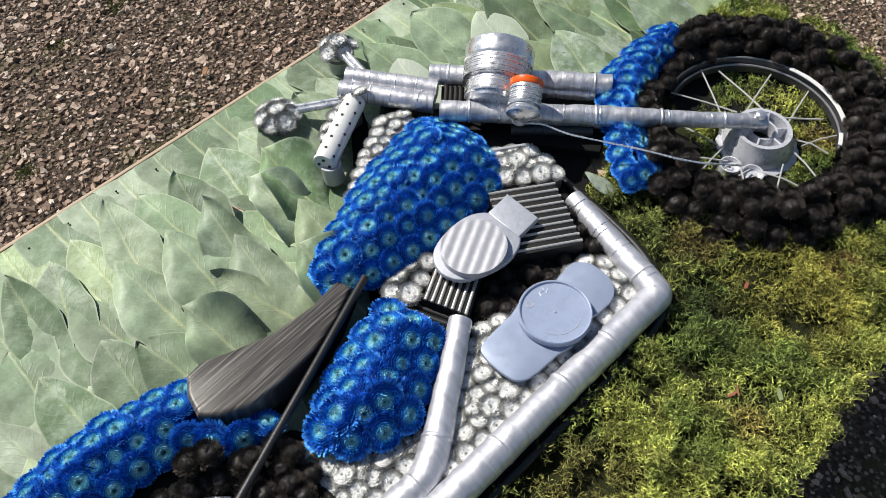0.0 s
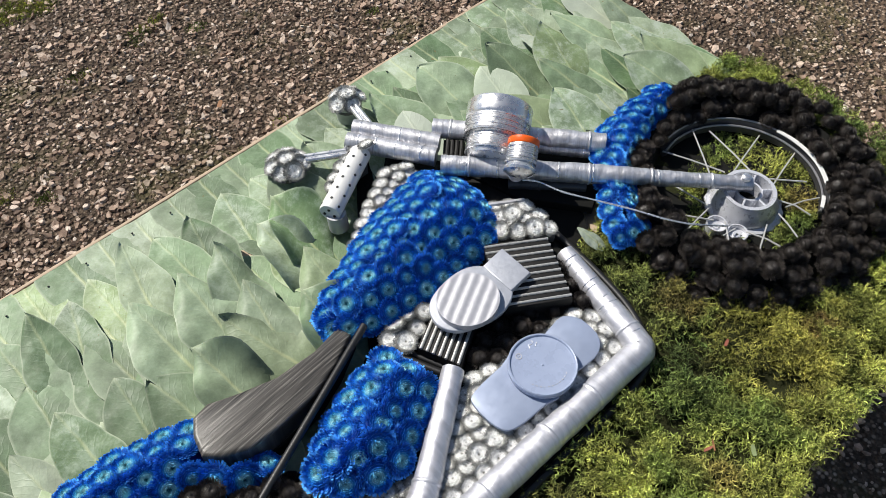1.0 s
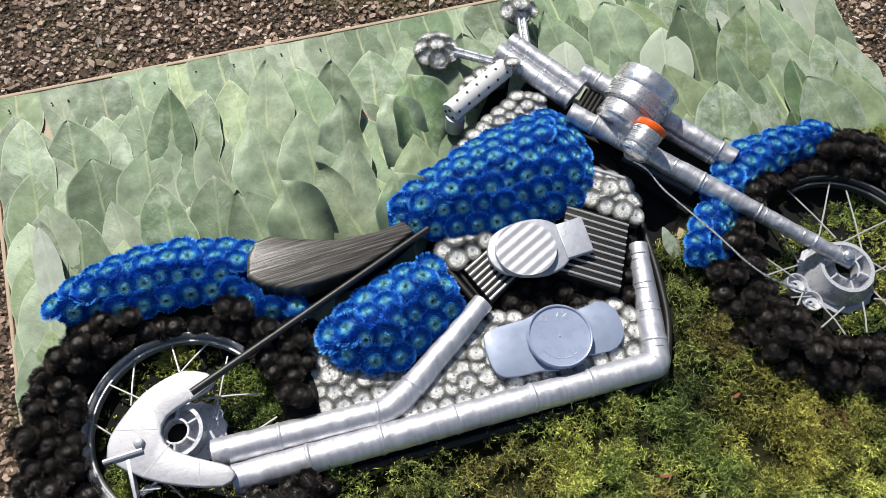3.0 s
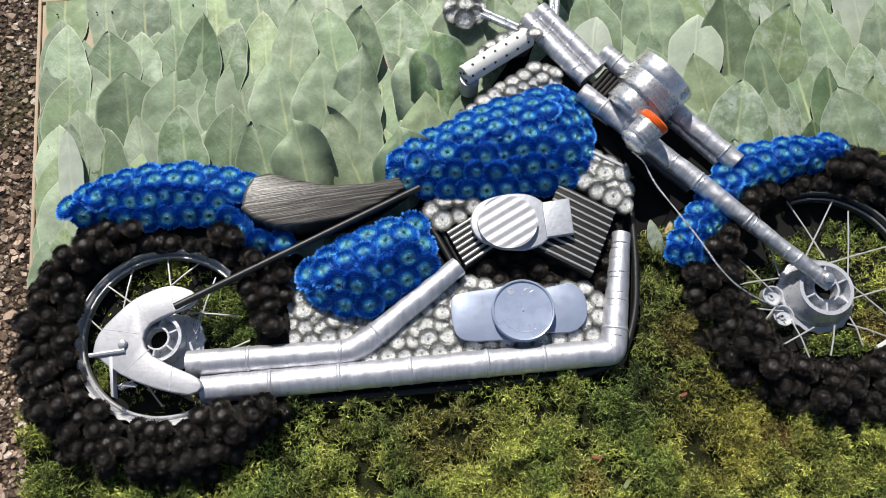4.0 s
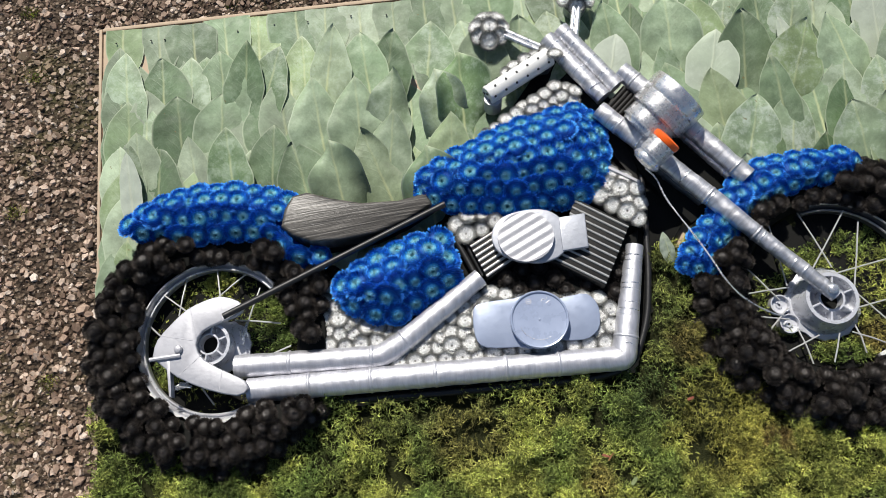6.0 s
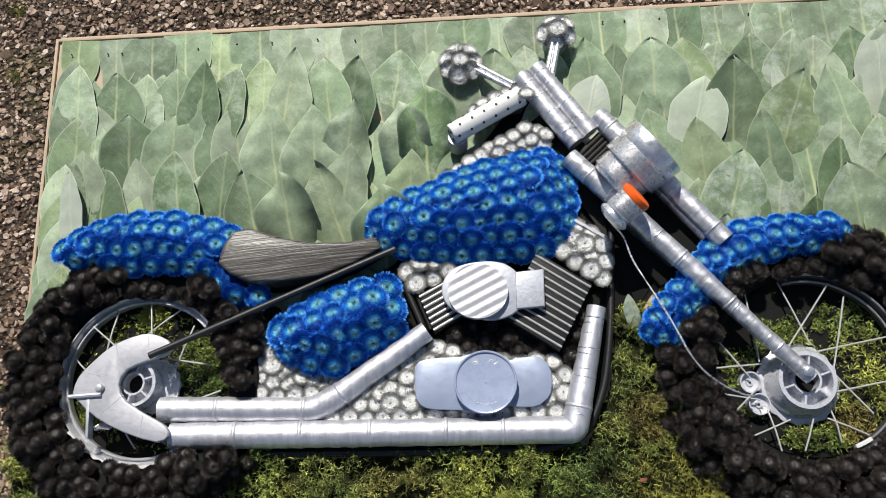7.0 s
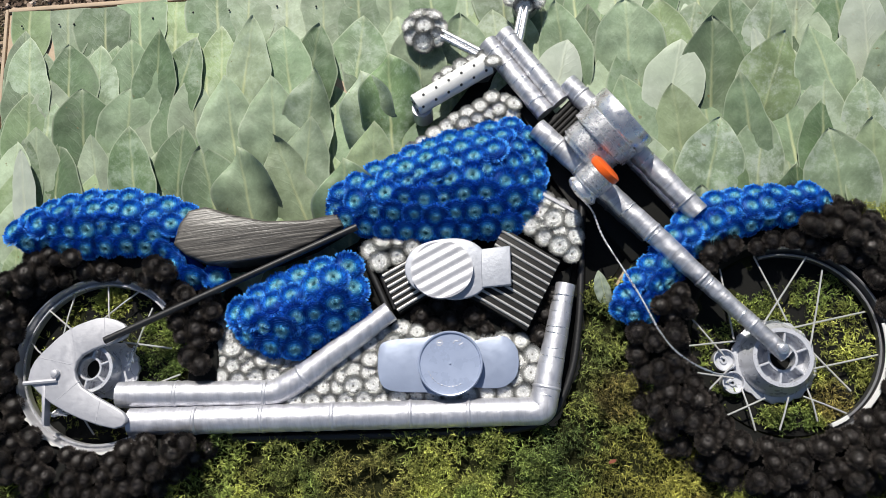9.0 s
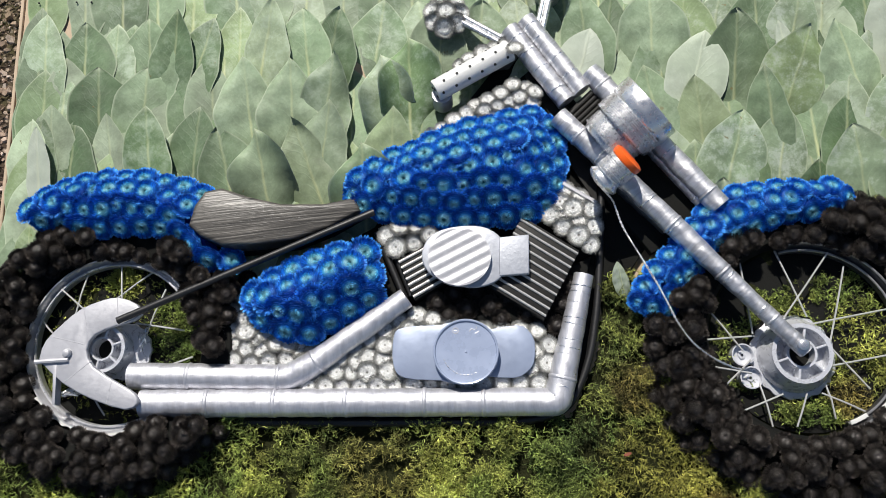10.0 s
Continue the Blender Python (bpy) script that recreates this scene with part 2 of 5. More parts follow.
def moss_mat():
    """Yellow-green moss with brown patches and dark ones, which by the exhaust paint its shade."""
    m = Mat("moss", 0.75, 0.0, 0.25)
    p = m.pos(False)
    big = m.noise(p, 9.0, 3)
    c = m.ramp(big, (0.34, (0.115, 0.165, 0.042)), (0.46, (0.205, 0.255, 0.062)), (0.57, (0.385, 0.405, 0.098)), (0.68, (0.240, 0.275, 0.064)))
    # dark greens at y -0.76 and -0.775: the pipe's shade painted on thin moss
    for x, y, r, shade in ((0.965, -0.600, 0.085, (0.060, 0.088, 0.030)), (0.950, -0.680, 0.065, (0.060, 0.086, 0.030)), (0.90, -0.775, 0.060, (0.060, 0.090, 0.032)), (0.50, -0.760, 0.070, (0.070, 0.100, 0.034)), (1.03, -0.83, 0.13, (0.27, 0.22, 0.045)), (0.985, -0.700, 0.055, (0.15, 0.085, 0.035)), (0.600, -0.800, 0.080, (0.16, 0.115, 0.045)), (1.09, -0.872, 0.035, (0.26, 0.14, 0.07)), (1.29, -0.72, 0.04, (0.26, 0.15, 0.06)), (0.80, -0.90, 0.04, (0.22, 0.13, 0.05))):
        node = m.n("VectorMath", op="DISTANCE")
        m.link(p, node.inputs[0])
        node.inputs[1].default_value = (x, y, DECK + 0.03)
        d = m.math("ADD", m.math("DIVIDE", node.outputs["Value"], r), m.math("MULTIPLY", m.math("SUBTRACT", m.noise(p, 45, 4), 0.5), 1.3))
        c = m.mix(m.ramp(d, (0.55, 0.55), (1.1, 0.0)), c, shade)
    tone = m.ramp(m.random(True), (0, 0.30), (0.6, 1.05), (1, 2.1))
    c = m.mix(1.0, c, m.ramp(m.noise(p, 26, 2), (0.36, 0.55), (0.62, 1.45)), "MULTIPLY")
    m.color(m.mix(1.0, c, tone, "MULTIPLY"))
    return m.m


DECK = 0.58  # height of the underside of the board over the ground
MOSS = moss_mat()
MOSS_FLOOR = plain("dark_moss_mat", (0.030, 0.034, 0.010), 0.9, 0.4, 90, 0.8, 0.2, 0.003)


def ground_mat():
    m = Mat("worn_asphalt", 0.85, 0.0, 0.3)
    p = m.pos(False)
    v = m.voronoi(p, 70)
    c = m.ramp(m.noise(p, 55, 6, 0.7), (0.3, (0.018, 0.011, 0.007)), (0.55, (0.072, 0.048, 0.031)), (0.8, (0.20, 0.150, 0.104)))
    cell = m.n("TexVoronoi")
    m.link(p, cell.inputs["Vector"])
    cell.inputs["Scale"].default_value = 95.0
    tone = m.xyz(cell.outputs["Color"])[0]
    stone = m.ramp(tone, (0.0, (0.035, 0.025, 0.017)), (0.45, (0.15, 0.108, 0.075)), (0.8, (0.36, 0.275, 0.20)), (1.0, (0.55, 0.45, 0.36)))
    c = m.mix(m.ramp(cell.outputs["Distance"], (0.25, 0.9), (0.55, 0.0)), c, stone)
    green = m.ramp(m.noise(p, 2.6, 5, 0.7), (0.52, 0.0), (0.70, 0.6))
    c = m.mix(green, c, (0.07, 0.075, 0.015))
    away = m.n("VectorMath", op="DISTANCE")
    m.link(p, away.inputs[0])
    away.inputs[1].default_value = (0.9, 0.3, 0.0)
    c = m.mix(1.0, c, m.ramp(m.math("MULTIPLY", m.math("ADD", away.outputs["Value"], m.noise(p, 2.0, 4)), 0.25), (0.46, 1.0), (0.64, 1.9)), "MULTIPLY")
    m.color(c)
    m.bump(m.math("ADD", m.math("MULTIPLY", v, 2.0), m.noise(p, 160, 5)), 1.0, 0.010)
    return m.m


GROUND = ground_mat()


def stone_mat():
    m = Mat("stone_chips", 0.7, 0.0, 0.4)
    p = m.pos(False)
    c = m.ramp(m.random(True), (0.0, (0.13, 0.082, 0.054)), (0.35, (0.30, 0.205, 0.146)), (0.65, (0.45, 0.325, 0.242)), (0.90, (0.60, 0.47, 0.37)), (1.0, (0.74, 0.63, 0.53)))
    c = m.mix(1.0, c, m.ramp(m.noise(p, 160, 5), (0.3, 0.6), (0.75, 1.25)), "MULTIPLY")
    green = m.ramp(m.noise(p, 2.6, 5, 0.7), (0.54, 0.0), (0.72, 0.55))
    m.color(m.mix(green, c, (0.09, 0.095, 0.02)))
    m.bump(m.noise(p, 420, 4), 0.5, 0.0015)
    return m.m


STONE = stone_mat()

# ---- building helpers ----
ORIGIN = {}


def thing(name, x, y, z, label, category, group="", kind=""):
    """An empty at the base of a thing; z over the board's underside."""
    ob = tagged(new(name), label, category, group, kind)
    ob.empty_display_size = 0.02
    ob.location = (x, y, z + DECK)
    ORIGIN[ob.name] = (x, y, z)
    return ob


def mesh(name, geo, material, smooth=True):
    verts, faces = geo
    me = bpy.data.meshes.new(name)
    me.from_pydata([tuple(v) for v in verts], [], [tuple(f) for f in faces])
    me.materials.append(material)
    if smooth:
        me.polygons.foreach_set("use_smooth", [True] * len(me.polygons))
        if smooth != "all":
            me.set_sharp_from_angle(angle=radians(38))
    me.update()
    return me


def part(name, geo, material, parent, label="", smooth=True):
    """One mesh, given in the board's coordinates, under a thing or a part."""
    o = ORIGIN[parent.name]
    verts = [(v[0] - o[0], v[1] - o[1], v[2] - o[2]) for v in geo[0]]
    ob = new(name, mesh(name, (verts, geo[1]), material, smooth))
    ob.parent = parent
    ORIGIN[ob.name] = o
    return tagged(ob, label)


def single(name, geo, material, label, category, group="", kind="", smooth=True):
    """A thing of one mesh."""
    vs = np.array(geo[0])
    o = (*((vs.max(0) + vs.min(0)) / 2)[:2], vs[:, 2].min())
    ob = new(name, mesh(name, ([tuple(v - np.array(o)) for v in vs], geo[1]), material, smooth))
    ob.location = (o[0], o[1], o[2] + DECK)
    ORIGIN[ob.name] = o
    return tagged(ob, label, category, group, kind)


def piece(name, me, parent, place, turn, scale=1.0):
    """An object on shared mesh data, at a place in the board's coordinates."""
    ob = new(name, me)
    ob.parent = parent
    o = ORIGIN[parent.name]
    ob.matrix_basis = Matrix.LocRotScale((place[0] - o[0], place[1] - o[1], place[2] - o[2]), turn, (scale,) * 3 if isinstance(scale, (int, float)) else scale)
    return ob


def join(*geos):
    verts, faces = [], []
    for v, f in geos:
        k = len(verts)
        verts += list(v)
        faces += [tuple(i + k for i in q) for q in f]
    return verts, faces


def area(poly):
    return 0.5 * sum(a[0] * b[1] - b[0] * a[1] for a, b in zip(poly, poly[1:] + poly[:1]))


def inset(poly, d):
    """A closed outline, anticlockwise, moved inwards by d."""
    out = []
    for i, p in enumerate(poly):
        a, b = Vector(poly[i - 1]), Vector(poly[(i + 1) % len(poly)])
        p = Vector(p)
        e1, e2 = (p - a).normalized(), (b - p).normalized()
        n1, n2 = Vector((-e1.y, e1.x)), Vector((-e2.y, e2.x))
        n = n1 + n2
        n = n.normalized() if n.length > 1e-6 else n1
        out.append(tuple(p + n * d / max(0.5, n.dot(n1))))
    return out


def soft(poly, steps=4):
    """A closed outline rounded through its points."""
    out, k = [], len(poly)
    for i in range(k):
        p0, p1, p2, p3 = (Vector(poly[(i + j - 1) % k]) for j in range(4))
        for s in range(steps):
            t = s / steps
            q = 0.5 * (2 * p1 + (p2 - p0) * t + (2 * p0 - 5 * p1 + 4 * p2 - p3) * t * t + (3 * p1 - 3 * p2 + p3 - p0) * t**3)
            out.append(tuple(q))
    return out


def slab(poly, z0, z1, r=0.003, steps=3, top=None):
    """A solid on an outline with a rounded upper edge; top(x, y) may lift its upper face."""
    poly = [tuple(p) for p in poly]
    if area(poly) < 0:
        poly = poly[::-1]
    lift = top or (lambda x, y: 0.0)
    rings = [[(x, y, z0) for x, y in poly]]
    for s in range(steps + 1):
        a = s / steps * math.pi / 2
        ring = inset(poly, r * (1 - math.cos(a)))
        rings.append([(x, y, z1 - r + r * math.sin(a) + lift(x, y)) for x, y in ring])
    k = len(poly)
    verts = [v for ring in rings for v in ring]
    faces = [(j * k + i, j * k + (i + 1) % k, (j + 1) * k + (i + 1) % k, (j + 1) * k + i) for j in range(len(rings) - 1) for i in range(k)]
    faces.append(tuple(range((len(rings) - 1) * k, len(rings) * k)))
    faces.append(tuple(range(k - 1, -1, -1)))
    return verts, faces


def dome(poly, z0, z1, swell, reach):
    """A cushion on an outline: walls from z0 to z1, then rings that swell inwards."""
    k = len(poly)
    cx, cy = sum(p[0] for p in poly) / k, sum(p[1] for p in poly) / k
    rings = [[(x, y, z0) for x, y in poly]]
    for t in (0.0, 0.12, 0.28, 0.48, 0.72, 0.94):
        ring = []
        for x, y in poly:
            px, py = x + (cx - x) * t, y + (cy - y) * t
            d = min(1.0, rim_distance(poly, px, py) / reach) if inside(poly, px, py) else 0.0
            ring.append((px, py, z1 + swell * (1 - (1 - d) ** 2)))
        rings.append(ring)
    faces = [(j * k + i, j * k + (i + 1) % k, (j + 1) * k + (i + 1) % k, (j + 1) * k + i) for j in range(len(rings) - 1) for i in range(k)]
    faces += [tuple(range((len(rings) - 1) * k, len(rings) * k)), tuple(range(k - 1, -1, -1))]
    return [v for ring in rings for v in ring], faces


def fillet(path, radius, steps=5):
    """A broken line with its inner corners rounded."""
    pts = [Vector(p) for p in path]
    out = [pts[0]]
    for a, p, b in zip(pts, pts[1:], pts[2:]):
        d = min(radius, (p - a).length * 0.45, (b - p).length * 0.45)
        u, w = p + (a - p).normalized() * d, p + (b - p).normalized() * d
        out += [u * (1 - t) ** 2 + p * 2 * t * (1 - t) + w * t * t for t in [i / steps for i in range(steps + 1)]]
    return out + [pts[-1]]


def tube(path, radius, sides=14, caps=True, bumps=(), step=0.0, wobble=0.0):
    """A tube along a line; radius is a number or a function of the way along (0 to 1); bumps are rings (place, width, height)."""
    pts = [Vector(p) for p in path]
    if step:
        fine = [pts[0]]
        for a, b in zip(pts, pts[1:]):
            k = max(1, int((b - a).length / step))
            fine += [a.lerp(b, (i + 1) / k) for i in range(k)]
        pts = fine
    far = [0.0]
    for a, b in zip(pts, pts[1:]):
        far.append(far[-1] + (b - a).length)
    verts, faces = [], []
    side = None
    for i, p in enumerate(pts):
        d = (pts[min(i + 1, len(pts) - 1)] - pts[max(i - 1, 0)]).normalized()
        if side is None:
            side = d.cross(Vector((0, 0, 1)))
            side = side.normalized() if side.length > 1e-3 else Vector((1, 0, 0))
        side = (side - d * side.dot(d)).normalized()
        up = side.cross(d)
        r = radius(far[i] / far[-1]) if callable(radius) else radius
        for at, width, high in bumps:
            r += high * math.exp(-(((far[i] - at) / width) ** 2))
        for j in range(sides):
            a = 2 * math.pi * j / sides
            q = p + (side * math.cos(a) + up * math.sin(a)) * (r + wobble * noise.noise((p.x * 60 + math.cos(a) * 0.8, p.y * 60 + math.sin(a) * 0.8, p.z * 60)))
            verts.append(tuple(q))
    for i in range(len(pts) - 1):
        for j in range(sides):
            faces.append((i * sides + j, i * sides + (j + 1) % sides, (i + 1) * sides + (j + 1) % sides, (i + 1) * sides + j))
    if caps:
        faces.append(tuple(range(sides - 1, -1, -1)))
        faces.append(tuple(range((len(pts) - 1) * sides, len(pts) * sides)))
    return verts, faces


def turned(profile, centre, axis=(0, 0, 1), sides=32, closed=False):
    """A turned solid: (radius, height) pairs round an axis."""
    q = Vector((0, 0, 1)).rotation_difference(Vector(axis))
    c = Vector(centre)
    verts, faces, k = [], [], len(profile)
    for r, h in profile:
        for j in range(sides):
            a = 2 * math.pi * j / sides
            verts.append(tuple(c + q @ Vector((r * math.cos(a), r * math.sin(a), h))))
    for i in range(k if closed else k - 1):
        for j in range(sides):
            a, b = i * sides, (i + 1) % k * sides
            faces.append((a + j, a + (j + 1) % sides, b + (j + 1) % sides, b + j))
    if not closed:
        faces.append(tuple(range(sides - 1, -1, -1)))
        faces.append(tuple(range((k - 1) * sides, k * sides)))
    return verts, faces


def helix(centre, axis, radius, h0, h1, coils, wire, sides=6):
    """Wire wound closely round a drum."""
    q = Vector((0, 0, 1)).rotation_difference(Vector(axis).normalized())
    c, n = Vector(centre), int(coils * 26)
    path = []
    for i in range(n + 1):
        t = i / n
        a = 2 * math.pi * coils * t
        rr = radius(t) if callable(radius) else radius
        path.append(c + q @ Vector((rr * math.cos(a), rr * math.sin(a), h0 + (h1 - h0) * t)))
    return tube(path, wire, sides)


def inside(poly, x, y):
    hit = False
    for (ax, ay), (bx, by) in zip(poly, poly[1:] + poly[:1]):
        if (ay > y) != (by > y) and x < (bx - ax) * (y - ay) / (by - ay) + ax:
            hit = not hit
    return hit


def rim_distance(poly, x, y):
    best = 9.0
    for (ax, ay), (bx, by) in zip(poly, poly[1:] + poly[:1]):
        dx, dy = bx - ax, by - ay
        t = max(0.0, min(1.0, ((x - ax) * dx + (y - ay) * dy) / (dx * dx + dy * dy + 1e-12)))
        best = min(best, math.hypot(x - ax - t * dx, y - ay - t * dy))
    return best


def packed(poly, pitch, margin, seed, angle=0.2, loose=0.16, hem=0.0):
    """Places packed closely within an outline; hem sets a first row along it."""
    rng = random.Random(seed)
    cx, cy = sum(p[0] for p in poly) / len(poly), sum(p[1] for p in poly) / len(poly)
    out = []
    if hem:
        ring = inset(soft(poly if area(poly) > 0 else poly[::-1], 3), hem)
        way = 0.0
        for a, b in zip(ring, ring[1:] + ring[:1]):
            d = math.hypot(b[0] - a[0], b[1] - a[1])
            while way < d:
                x, y = a[0] + (b[0] - a[0]) * way / d, a[1] + (b[1] - a[1]) * way / d
                if all(math.hypot(x - p, y - q) > 0.80 * pitch for p, q in out):
                    out.append((x, y))
                way += pitch * rng.uniform(0.30, 0.36)
            way -= d
        step = pitch / 7
        spots = []
        x0, y0 = min(p[0] for p in poly), min(p[1] for p in poly)
        for i in range(int((max(p[0] for p in poly) - x0) / step)):
            for j in range(int((max(p[1] for p in poly) - y0) / step)):
                x, y = x0 + i * step, y0 + j * step
                d = rim_distance(poly, x, y) if inside(poly, x, y) else 0.0
                if d > margin:
                    spots.append((d + rng.uniform(0, 0.2) * step, x, y))
        for d, x, y in sorted(spots):
            if all(math.hypot(x - p, y - q) > 0.79 * pitch for p, q in out):
                out.append((x, y))
        while spots:
            room, x, y = max((min(math.hypot(x - p, y - q) for p, q in out), x, y) for d, x, y in spots)
            if room < 0.60 * pitch:
                break
            out.append((x, y))
        return out
    for i in range(-60, 61):
        for j in range(-60, 61):
            u, v = (i + 0.5 * (j % 2)) * pitch, j * pitch * 0.87
            x = cx + u * math.cos(angle) - v * math.sin(angle) + rng.uniform(-loose, loose) * pitch
            y = cy + u * math.sin(angle) + v * math.cos(angle) + rng.uniform(-loose, loose) * pitch
            if inside(poly, x, y) and rim_distance(poly, x, y) > margin:
                out.append((x, y))
    return out


def strap(verts, faces, base, out, up, length, width, curl, droop=0.0, steps=3):
    """One narrow petal from base along out, curling towards up."""
    across = out.cross(up).normalized()
    k = len(verts)
    for s in range(steps + 1):
        t = s / steps
        w = width * (0.55 + 0.9 * t - 0.95 * t * t) if s < steps else width * 0.35
        c = base + out * (length * t) + up * (curl * t * t - droop * t)
        verts.append(tuple(c - across * w * 0.5)), verts.append(tuple(c + across * w * 0.5))
    for s in range(steps):
        a = k + 2 * s
        faces.append((a, a + 1, a + 3, a + 2))


def bloom(seed, radius, high, count, reach, width, material, name, sweep=1.12, heart=0.32, hollow=0.25, curl=0.5, full=0.70):
    """A double chrysanthemum: a low dome of small curled petals, a tight heart and a ragged skirt."""
    rng = random.Random(seed)
    verts, faces = [], []
    core = [(radius * 0.35, -high * 0.45)]
    for k in range(6):
        f = math.pi / 2 * (1.05 - k / 5 * 1.0)
        core.append((max(0.0008, radius * full * math.sin(f)), high * 0.72 * math.cos(f) * (1 - hollow * 0.6 * (k > 4))))
    for i in range(count):
        t = (i + 0.5) / count
        f = math.acos(max(-1.0, 1 - t * sweep))
        a = i * 2.39996 + rng.uniform(-0.08, 0.08)
        c, s = math.cos(a), math.sin(a)
        u = math.sin(f)
        dip = hollow * high * max(0.0, 1 - u / heart) ** 0.6 if u < heart else 0.0
        b = Vector((c * radius * 0.72 * u, s * radius * 0.72 * u, high * 0.74 * math.cos(f) - dip))
        tight = max(0.0, 1 - u / heart)
        o = Vector((c * (u - 0.7 * tight), s * (u - 0.7 * tight), 0.95 * math.cos(f) + 0.12 + 0.5 * tight)).normalized()
        up = Vector((0, 0, 1)) - o * o.z
        up = up.normalized() if up.length > 0.05 else Vector((-c, -s, 0))
        ln = radius * reach * (0.28 + 0.72 * u**1.5) * rng.uniform(0.75, 1.2)
        strap(verts, faces, b, o, up, ln, width * rng.uniform(0.8, 1.2) * (0.6 + 0.5 * u), ln * curl * rng.uniform(0.3, 1.3), 0.0, 2)
    return mesh(name, join((verts, faces), turned(core, (0, 0, 0), sides=14)), material, smooth="all")


def petal(verts, faces, base, out, up, length, width, curl):
    """One short spoon-shaped petal."""
    across = out.cross(up).normalized()
    k = len(verts)
    for t, w in ((0.0, 0.55), (0.45, 0.92), (0.8, 1.0), (1.0, 0.5)):
        c = base + out * (length * t) + up * (curl * t * t)
        verts.append(tuple(c - across * w * width * 0.5)), verts.append(tuple(c + across * w * width * 0.5))
    for q in range(3):
        a = k + 2 * q
        faces.append((a, a + 1, a + 3, a + 2))


def mum(seed, radius, high, rings, material, name, pit=0.3):
    """A button chrysanthemum of ringed petals; a ring is (place, rise in degrees, length, width, crowding)."""
    rng = random.Random(seed)
    verts, faces = [], []

    def top(u):
        return high * (1 - 0.80 * u * u - pit * max(0.0, 1 - u / 0.24))

    core = [(radius * 0.3, -high * 0.5)] + [(max(0.0005, radius * u), top(u) - 0.0008) for u in (0.8, 0.7, 0.55, 0.4, 0.25, 0.12, 0.0)]
    for k, (u, rise, length, width, crowd) in enumerate(rings):
        n = max(5, int(2 * math.pi * u * radius / width * crowd))
        for i in range(n):
            a = 2 * math.pi * (i + 0.5 * (k % 2) + rng.uniform(-0.22, 0.22)) / n
            c, q = math.cos(a), math.sin(a)
            e = radians(rise + rng.uniform(-9, 9))
            o = Vector((c * math.cos(e), q * math.cos(e), math.sin(e)))
            up = (Vector((0, 0, 1)) - o * o.z).normalized()
            ln = radius * length * rng.uniform(0.80, 1.18)
            b = Vector((c * radius * u, q * radius * u, top(u) - 0.0012))
            petal(verts, faces, b, o, up, ln, width * rng.uniform(0.85, 1.15), ln * rng.uniform(0.15, 0.55))
    return mesh(name, join((verts, faces), turned(core, (0, 0, 0), sides=16)), material, smooth="all")


BLUE_RINGS = [(0.08, 80, 0.09, 0.0012, 1.1), (0.15, 78, 0.10, 0.0013, 1.1), (0.22, 74, 0.11, 0.0015, 1.1), (0.30, 68, 0.13, 0.0017, 1.1), (0.39, 60, 0.15, 0.0020, 1.1), (0.48, 50, 0.17, 0.0023, 1.1), (0.57, 38, 0.20, 0.0025, 1.1), (0.66, 24, 0.23, 0.0026, 1.1), (0.73, 10, 0.26, 0.0027, 1.05), (0.79, -4, 0.25, 0.0028, 0.95)]
SILVER_RINGS = [(0.08, 46, 0.10, 0.0015, 1.1), (0.17, 34, 0.14, 0.0020, 1.1), (0.28, 24, 0.17, 0.0025, 1.1), (0.40, 15, 0.18, 0.0029, 1.1), (0.52, 4, 0.18, 0.0030, 1.1), (0.60, -8, 0.16, 0.0030, 1.0), (0.60, 30, 0.34, 0.0010, 1.2), (0.68, 14, 0.36, 0.0010, 1.2), (0.74, -4, 0.36, 0.0010, 1.1)]
blue_flowers = [mum(10 + i, 0.0236, 0.0125, BLUE_RINGS, BLUE, "blue_flower", 0.16) for i in range(6)]
white_flowers = [mum(30 + i, 0.0168, 0.0085, SILVER_RINGS, WHITE, "silver_flower", 0.18) for i in range(6)]
black_flowers = [bloom(50 + i, 0.0192, 0.0185, 360, 0.33, 0.0025, BLACK, "black_flower", 1.5, 0.24, 0.35, 0.75, full=0.65) for i in range(5)]


def facing(nx, ny, nz, spin):
    return Vector((0, 0, 1)).rotation_difference(Vector((nx, ny, nz)).normalized()) @ Euler((0, 0, spin)).to_quaternion()


def band(path_a, path_b, at, r, wide=0.003):
    """A ridge of tape round a straight tube, at metres from its start."""
    a, b = Vector(path_a), Vector(path_b)
    d = (b - a).normalized()
    return turned([(r - 0.002, -wide), (r + 0.0004, -wide), (r + 0.0016, -wide * 0.3), (r + 0.0016, wide * 0.3), (r + 0.0004, wide), (r - 0.002, wide)], a + d * at, d, 22, closed=True)


def seams(ob, a, b, r, seed, gap):
    """Thin raised edges of tape wound aslant round a straight tube; r gives the radius at a distance along it."""
    rng = random.Random(seed)
    a, b = Vector(a), Vector(b)
    d = (b - a).normalized()
    at = rng.uniform(0.4, 1.0) * gap
    while at < (b - a).length - 0.006:
        way = (d + Vector((rng.uniform(-0.12, 0.12), rng.uniform(-0.12, 0.12), rng.uniform(-0.1, 0.1)))).normalized()
        part("tape_seam", turned([(r(at) - 0.002, -0.0016), (r(at) + 0.0003, -0.0013), (r(at) + 0.0007, 0.0), (r(at) + 0.0003, 0.0010), (r(at) - 0.002, 0.0014)], a + d * at, way, 20, closed=True), TIN, ob)
        at += gap * rng.uniform(0.6, 1.5)


